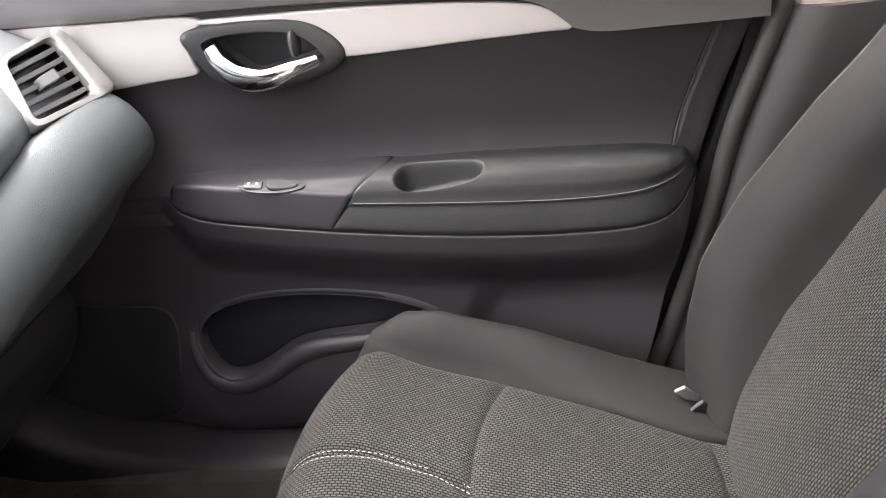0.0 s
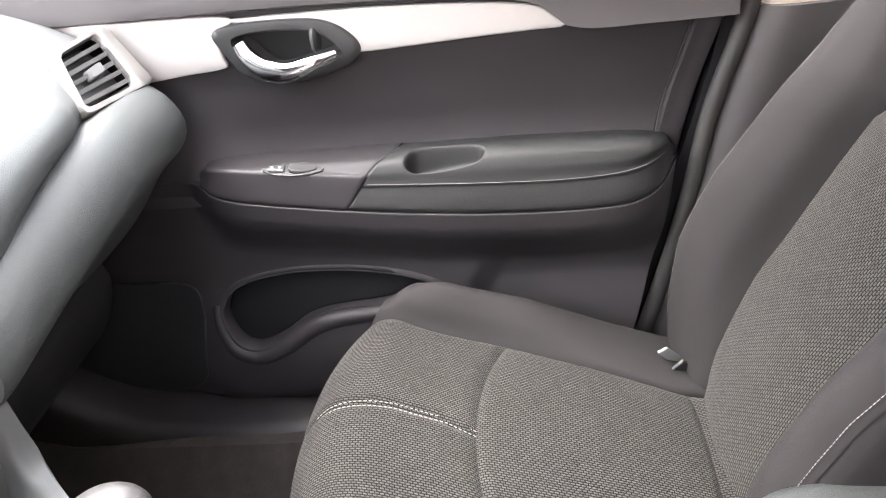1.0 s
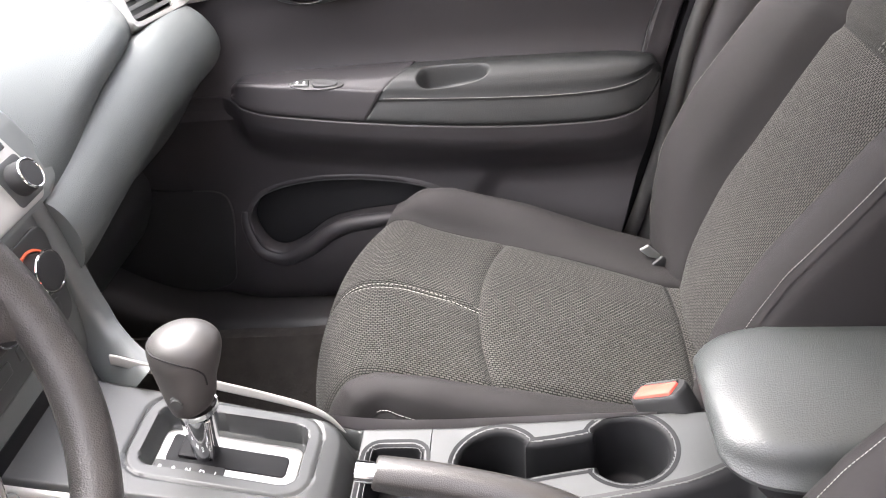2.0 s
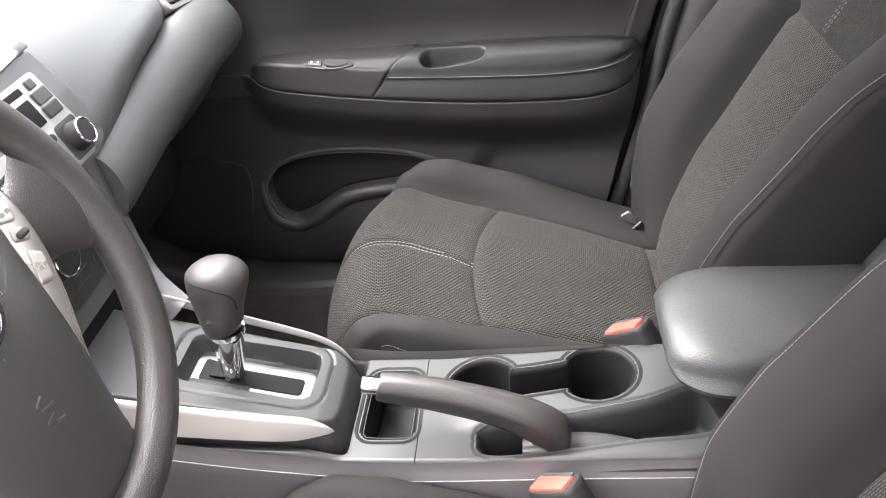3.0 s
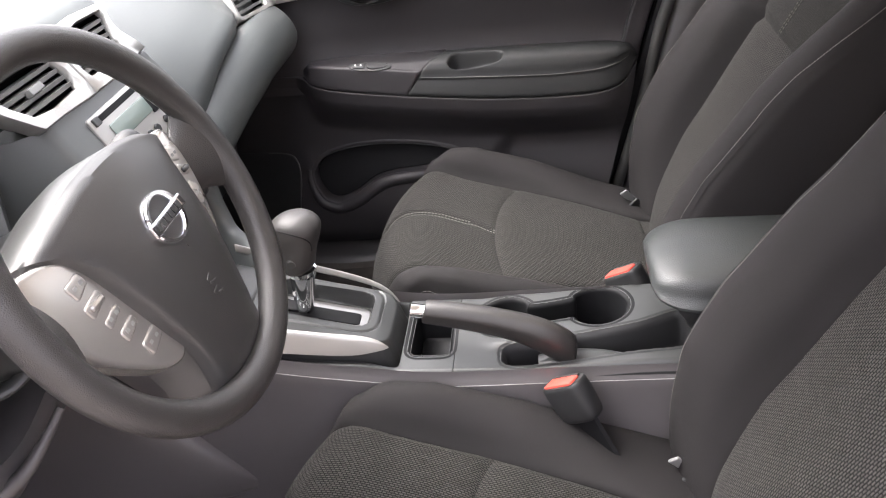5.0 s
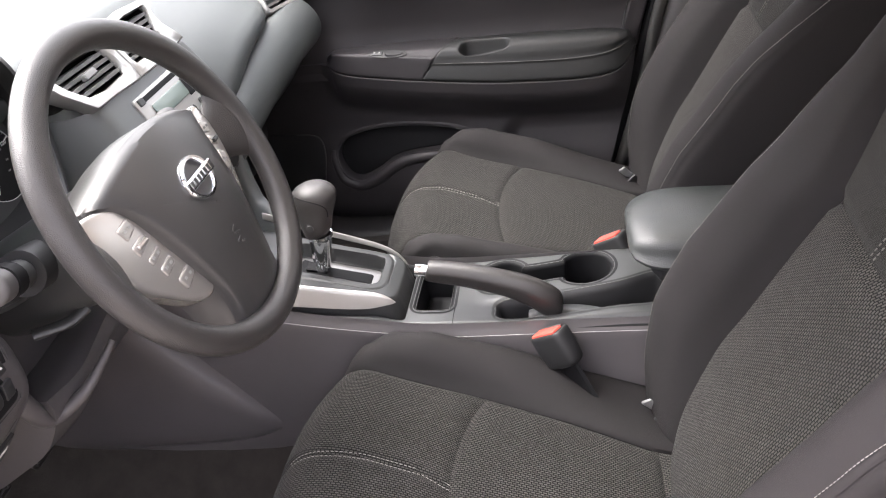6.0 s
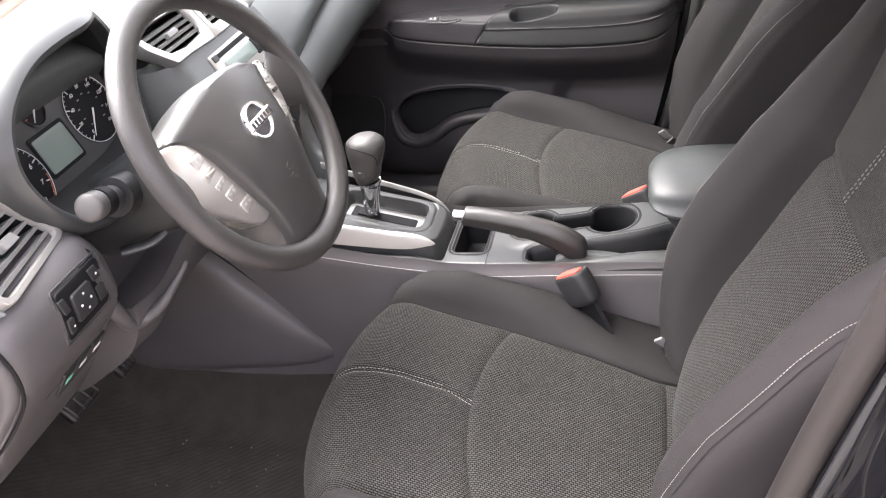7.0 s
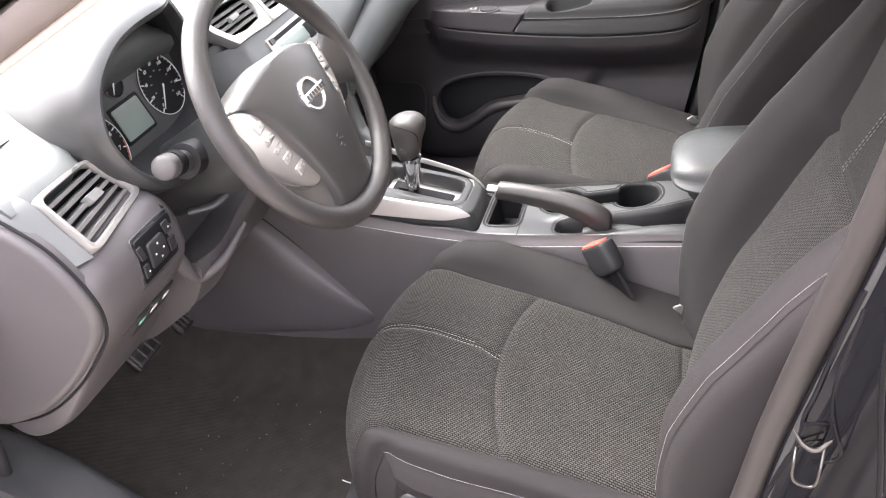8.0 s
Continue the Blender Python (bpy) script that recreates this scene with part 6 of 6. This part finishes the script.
HUB = [(0.0, 0.073), (0.04, 0.0705), (0.075, 0.064), (0.105, 0.056), (0.124, 0.046), (0.108, 0.032), (0.0945, 0.012), (0.086, -0.014), (0.078, -0.045), (0.070, -0.078), (0.0635, -0.104), (0.060, -0.132), (0.060, -0.158), (0.045, -0.172), (0.0, -0.176)]
HUB = HUB + [(-u, v) for u, v in HUB[-2:0:-1]]
ho = catmull(HUB, 120, True)
hc = np.array([0.0, -0.035])
hub_rows = []
for k, deep in ((0.97, -0.062), (1.0, -0.048), (1.0, None), (0.992, None), (0.98, None), (0.965, None), (0.94, None), (0.9, None), (0.84, None), (0.76, None), (0.66, None), (0.54, None), (0.4, None), (0.25, None), (0.1, None), (0.01, None)):
    q = hc + (ho - hc) * k
    rim_d = np.maximum(inside(ho, q[:, 0], q[:, 1]), 0.0)
    dome = 0.0235 - 1.5 * np.abs(q[:, 0]) ** 2 - 1.15 * (q[:, 1] + 0.02) ** 2
    hub_rows.append([wp(p[0], p[1], deep if deep else float(d - 0.012 * smooth(0.007, -0.001, e) - 0.004 * smooth(0.03, 0.0, e))) for p, d, e in zip(q, dome, rim_d)])
part("hub", grid(bmesh.new(), hub_rows, close_v=True), HUB_SKIN, wheel, "smooth charcoal airbag cover")
for s in (-1, 1):
    wide = ((0.080, 0.004), (0.09, 0.023), (0.108, 0.038), (0.13, 0.046), (0.15, 0.046), (0.160, 0.018), (0.153, -0.02), (0.137, -0.05), (0.114, -0.076), (0.093, -0.095), (0.074, -0.103), (0.060, -0.099), (0.058, -0.082), (0.064, -0.051), (0.071, -0.022))
    slim = ((0.09, 0.032), (0.108, 0.046), (0.126, 0.046), (0.128, 0.02), (0.121, -0.012), (0.106, -0.045), (0.084, -0.08), (0.068, -0.103), (0.060, -0.101), (0.063, -0.075), (0.070, -0.04), (0.079, 0.0))
    o = [(s * u, v) for u, v in (wide if s < 0 else slim)]
    spoke = part("spoke_panel", plate(o, hub_place, 0.02, 0.005, n=100, base=-0.023, crown=0.002), SPOKE_PAINT, wheel, "silver spoke panel with buttons")
    arm = []
    for u, top, low, h, t in ((0.095, 0.012, -0.03, -0.026, 0.010), (0.122, 0.020, -0.03, -0.022, 0.011), (0.142, 0.032, -0.034, -0.016, 0.012), (0.16, 0.05, -0.046, -0.008, 0.013), (0.174, 0.07, -0.06, -0.002, 0.013)):
        arm.append([wp(s * u, (top + low) / 2 + (top - low) / 2 * math.cos(k), h + t * math.sin(k)) for k in np.linspace(0, 2 * math.pi, 14, endpoint=False)])
    part("spoke", loft(arm, 24, 28), WHEEL_SKIN, wheel)
    keys = ((-0.109, 0.012, 0.011, 0.008), (-0.108, -0.008, 0.013, 0.0065), (-0.103, -0.026, 0.012, 0.0045), (-0.098, -0.043, 0.012, 0.006), (-0.087, -0.066, 0.013, 0.008)) if s < 0 else ((0.108, 0.022, 0.008, 0.008), (0.106, 0.004, 0.008, 0.006), (0.099, -0.022, 0.007, 0.014))
    for i, (cu, cv, kw, kh) in enumerate(keys):
        q = Matrix.Rotation(radians(10 if s < 0 else -28), 2)
        o = [(cu + p.x, cv + p.y) for p in (q @ Vector(c) for c in rounded([(-kw, -kh), (kw, -kh * 0.8), (kw, kh * 0.8), (-kw, kh)], 0.0035))]
        key = part("button", plate(o, hub_place, 0.0032, 0.0016, base=-0.003, smooth=False), SPOKE_PAINT, spoke)
        if i == 1:
            part("roller", rbox(wp(cu, cv, 0.0015), (0.006, 1.5 * kw, 0.006), 0.0028, Matrix.Rotation(-TILT_W, 4, "Y")), SATIN if s > 0 else SPOKE_PAINT, key)
        else:
            for e in (-0.4, 0.4):
                part("mark", plate(rounded([(cu + kw * e - 0.0022, cv - 0.0016), (cu + kw * e + 0.0022, cv - 0.0016), (cu + kw * e + 0.0022, cv + 0.0016), (cu + kw * e - 0.0022, cv + 0.0016)], 0.0006), hub_place, 0.0004, 0.0001, base=0.0001, smooth=False), SLAT, key)
bottom = [(-0.05, -0.12), (0.05, -0.12), (0.052, -0.15), (0.065, -0.172), (0.0, -0.182), (-0.065, -0.172), (-0.052, -0.15)]
part("spoke", plate(bottom, hub_place, 0.02, 0.008, n=60, base=-0.024), WHEEL_SKIN, wheel)
bh = 0.0245
tip_w = Matrix.Rotation(-TILT_W, 4, "Y")
ring_rows = [[wp(r * 1.12 * math.cos(k), -0.002 + r * math.sin(k), bh + h) for k in np.linspace(0, 2 * math.pi, 64, endpoint=False)] for r, h in ((0.0255, -0.004), (0.0253, 0.001), (0.0243, 0.0026), (0.0212, 0.0026), (0.0202, 0.001), (0.02, -0.004))]
badge = part("badge", grid(bmesh.new(), ring_rows, close_v=True), CHROME, wheel, "chrome ring badge with a cross bar")
part("badge_bar", plate(rounded([(-0.0325, -0.0085), (0.0325, -0.0085), (0.0325, 0.0045), (-0.0325, 0.0045)], 0.002), hub_place, 0.0075, 0.0018, base=bh - 0.003, smooth=False), CHROME, badge, "chrome cross bar")
for u in (-0.021, -0.0125, -0.004, 0.004, 0.0125, 0.021):
    part("bar_mark", plate(rounded([(u - 0.0024, -0.0055), (u + 0.0024, -0.0055), (u + 0.0024, 0.0015), (u - 0.0024, 0.0015)], 0.0006), hub_place, 0.0006, 0.0002, base=bh + 0.0044, smooth=False), SATIN, badge)
for u, v, w, t in ((-0.004, -0.070, 0.009, 20), (-0.001, -0.077, 0.012, -15), (-0.005, -0.084, 0.010, 10), (0.001, -0.090, 0.008, -20)):
    h = 0.0235 - 1.5 * u * u - 1.15 * (v + 0.02) ** 2
    part("airbag_mark", rbox(wp(u, v, h + 0.0002), (0.0012, w, 0.0026), 0.0005, tip_w @ Matrix.Rotation(radians(t), 4, "X")), HUB_SKIN, wheel)

# ---- pedals ----
for nm, at, size in (("brake_pedal", (-0.758, -0.058, 0.582), (0.016, 0.082, 0.062)), ("throttle_pedal", (-0.765, 0.056, 0.57), (0.016, 0.046, 0.09))):
    ped = thing(nm, "ribbed black rubber foot pedal over the carpet", "pedal", at, "pedals")
    tip = Matrix.Translation(at) @ pose(0, 0, 0, 0, -35, 0)
    turn = tip.to_3x3().to_4x4()
    part("pad", rbox(at, size, 0.006, turn), RUBBER, ped)
    for k in (-1.5, -0.5, 0.5, 1.5):
        part("rib", rbox(tip @ Vector((0.009, k * size[1] * 0.25, 0)), (0.005, 0.005, size[2] * 0.86), 0.002, turn), SATIN, ped)
    for k in (-1, 0, 1):
        part("cross_rib", rbox(tip @ Vector((0.009, 0, k * size[2] * 0.36)), (0.0042, size[1] * 0.84, 0.004), 0.0016, turn), SATIN, ped)
    part("arm", tube([(at[0] - 0.01, at[1], at[2]), (at[0] - 0.1, at[1], at[2] + 0.12), (at[0] - 0.13, at[1], at[2] + 0.3)], 0.008, 10, 20), DARK, ped)

# ---- driver's door opening ----
opening = thing("door_pillar", "glossy black body pillar with grey rubber seal and door striker", "pillar", (0.38, -0.36, 0.4))
WS = [(0.215, 0.40), (0.245, 0.55), (0.277, 0.673), (0.302, 0.80), (0.330, 0.918), (0.358, 1.03), (0.383, 1.143), (0.42, 1.32), (0.45, 1.45)]
part("door_seal", tube([(x + 0.012, -0.335, z) for x, z in WS], 0.0155, 16, 80), RUBBER, opening, "grey rubber door seal")
pil = [[(x + 0.02, -0.325, z), (x + 0.022, -0.35, z), (x + 0.036, -0.366, z), (x + 0.044, -0.385, z), (x + 0.052, -0.399, z), (x + 0.075, -0.403, z), (x + 0.083, -0.412, z), (x + 0.10, -0.425, z), (x + 0.115, -0.43, z), (x + 0.13, -0.428, z), (x + 0.3, -0.45, z), (x + 0.3, -0.30, z), (x + 0.1, -0.28, z)] for x, z in WS]
part("pillar_panel", loft(pil, 60, 110), BLACK_PAINT, opening, "glossy black painted pillar")
part("seal_carrier", tube([(x + 0.031, -0.352, z) for x, z in WS], 0.006, 10, 80, flat=1.4), DARK, opening, "black seal carrier")
part("flange_line", tube([(0.366, -0.392, 1.03), (0.352, -0.394, 0.975), (0.340, -0.397, 0.92), (0.333, -0.398, 0.892), (0.331, -0.399, 0.857), (0.322, -0.396, 0.83), (0.306, -0.392, 0.767), (0.29, -0.388, 0.69)], 0.0026, 8, 70), BLACK_PAINT, opening)
part("recess_edge", tube([(0.366, -0.4, 1.018), (0.354, -0.403, 0.949), (0.354, -0.405, 0.907), (0.364, -0.406, 0.862), (0.359, -0.405, 0.846), (0.342, -0.404, 0.842)], 0.002, 8, 60), BLACK_PAINT, opening)
part("outer_edge", tube([(0.382, -0.432, 1.06), (0.379, -0.433, 1.001), (0.382, -0.434, 0.947), (0.394, -0.437, 0.823), (0.39, -0.437, 0.70)], 0.003, 10, 60), BLACK_PAINT, opening)
strk = part("striker_plate", rbox((0.34, -0.402, 0.875), (0.026, 0.006, 0.03), 0.003, pose(0, 0, 0, 0, 12, 20)), BLACK_PAINT, opening)
part("striker_hook", tube([(0.324, -0.405, 0.882), (0.332, -0.412, 0.872), (0.343, -0.414, 0.868), (0.356, -0.406, 0.873)], lambda k: 0.0012 + 0.0012 * math.sin(math.pi * k), 8, 20), STEEL, strk)
part("striker", tube([(0.329, -0.40, 0.862), (0.3255, -0.418, 0.856), (0.325, -0.421, 0.838), (0.331, -0.421, 0.829), (0.343, -0.421, 0.828), (0.347, -0.42, 0.845), (0.352, -0.402, 0.866)], 0.0013, 12, 60), STEEL, strk, "bent steel striker loop")
sill_d = loft([[(x, -0.30, 0.335), (x, -0.315, 0.40), (x, -0.345, 0.43), (x, -0.40, 0.43), (x, -0.43, 0.40), (x, -0.43, 0.3), (x, -0.32, 0.3)] for x in (-0.95, -0.6, -0.2, 0.2, 0.6)], 30, 36)
tagged(part("door_sill", sill_d, SILL_SKIN), "dark plastic scuff plate along the door sill", "door sill", "", "structure")
kickd = loft([[(x, -0.285, 0.3), (x, -0.29, zt - 0.05), (x, -0.297, zt - 0.012), (x, -0.315, zt), (x, -0.37, zt + 0.006), (x, -0.42, zt), (x, -0.42, 0.3)] for x, zt in ((-1.1, 0.66), (-0.9, 0.64), (-0.74, 0.576), (-0.68, 0.525), (-0.615, 0.473), (-0.54, 0.44), (-0.45, 0.432))], 40, 48)
tagged(part("kick_panel", kickd, SATIN), "grey plastic kick panel beside the driver's footwell", "kick panel", "", "structure")
hinge = thing("hinge_pillar", "black painted hinge pillar with a dark door seal", "pillar", (-0.85, -0.40, 0.4))
HP = [(-0.61, 0.95), (-0.667, 0.845), (-0.725, 0.748), (-0.765, 0.63), (-0.785, 0.53), (-0.765, 0.455), (-0.70, 0.425)]
part("door_seal", tube([(x - 0.012, -0.375, z) for x, z in HP], 0.012, 12, 60), DARK, hinge, "black rubber door seal")
part("pillar_panel", loft([[(x - 0.03, -0.37, z), (x - 0.035, -0.395, z), (x - 0.12, -0.41, z), (x - 0.25, -0.41, z), (x - 0.25, -0.37, z)] for x, z in HP[1:6]], 24, 30), BLACK_PAINT, hinge, "glossy black painted pillar")
wide_door = thing("door_2", "open driver's door with a charcoal inner panel", "car door", (-0.9, -0.42, 0.4), "", "structure")
swing = Matrix.Translation((-0.93, -0.44, 0)) @ Matrix.Rotation(radians(-72), 4, "Z")
part("inner_panel", loft([[swing @ Vector((x, 0.06, z0)), swing @ Vector((x, 0.075, lerp(z0, 1.12, 0.5))), swing @ Vector((x, 0.05, 1.13)), swing @ Vector((x, -0.06, 1.13)), swing @ Vector((x, -0.08, lerp(z0, 1.12, 0.5))), swing @ Vector((x, -0.05, z0))] for x, z0 in ((0.0, 0.46), (0.2, 0.38), (0.6, 0.37), (0.95, 0.4), (1.02, 0.5))], 24, 40), PLASTIC, wide_door)
apil = thing("windscreen_pillar", "brown grey windscreen pillar flange with a tan trim edge", "pillar", (-0.95, -0.37, 1.0))
AP = [(x, -0.36 - 0.02 * (x + 0.4) ** 2 * (1 if x < -0.4 else 0), 1.24 + 0.41 * (x + 0.417)) for x in (-0.98, -0.8, -0.6, -0.4, -0.2, -0.04)]
part("trim_edge", tube([(x, y + 0.004, z + 0.003) for x, y, z in AP], 0.0055, 10, 50), BEIGE, apil, "tan cloth trim edge")
part("pillar_flange", loft([[(x, y - 0.002, z + 0.007), (x, y - 0.010, z + 0.016), (x, y - 0.012, z + 0.032), (x, y - 0.006, z + 0.042), (x, y + 0.03, z + 0.05), (x, y + 0.03, z + 0.01)] for x, y, z in AP], 40, 30), FLANGE, apil, "brown grey painted flange")
part("pillar_panel", loft([[(x, y - 0.004, z + 0.046), (x, y - 0.020, z + 0.052), (x, y - 0.03, z + 0.085), (x, y - 0.01, z + 0.11), (x, y + 0.03, z + 0.10), (x, y + 0.03, z + 0.05)] for x, y, z in AP], 40, 30), BLACK_PAINT, apil, "glossy black painted pillar")
# demister grille on the driver's end of the pad
gq = [(-0.72, -0.18), (-0.66, -0.19), (-0.63, -0.22), (-0.615, -0.26), (-0.63, -0.285), (-0.71, -0.27)]
on_pad = lambda u, v, h: Vector((u, v, 1.0905 + 0.1 * (-0.62 - u) + h))
demist = part("demister_grille", plate(gq, on_pad, 0.008, 0.003, n=60, base=-0.004), SILVER, dash, "silver side demister grille")
part("grille_well", plate(inset(catmull(gq, 60, True), 0.014), on_pad, 0.0012, 0.0005, n=60, base=0.004), BLACK, demist)
for k in range(4):
    part("slat", rbox(on_pad(-0.675 + 0.018 * k, -0.245, 0.0055), (0.004, 0.06, 0.002), 0.0008), SATIN, demist)
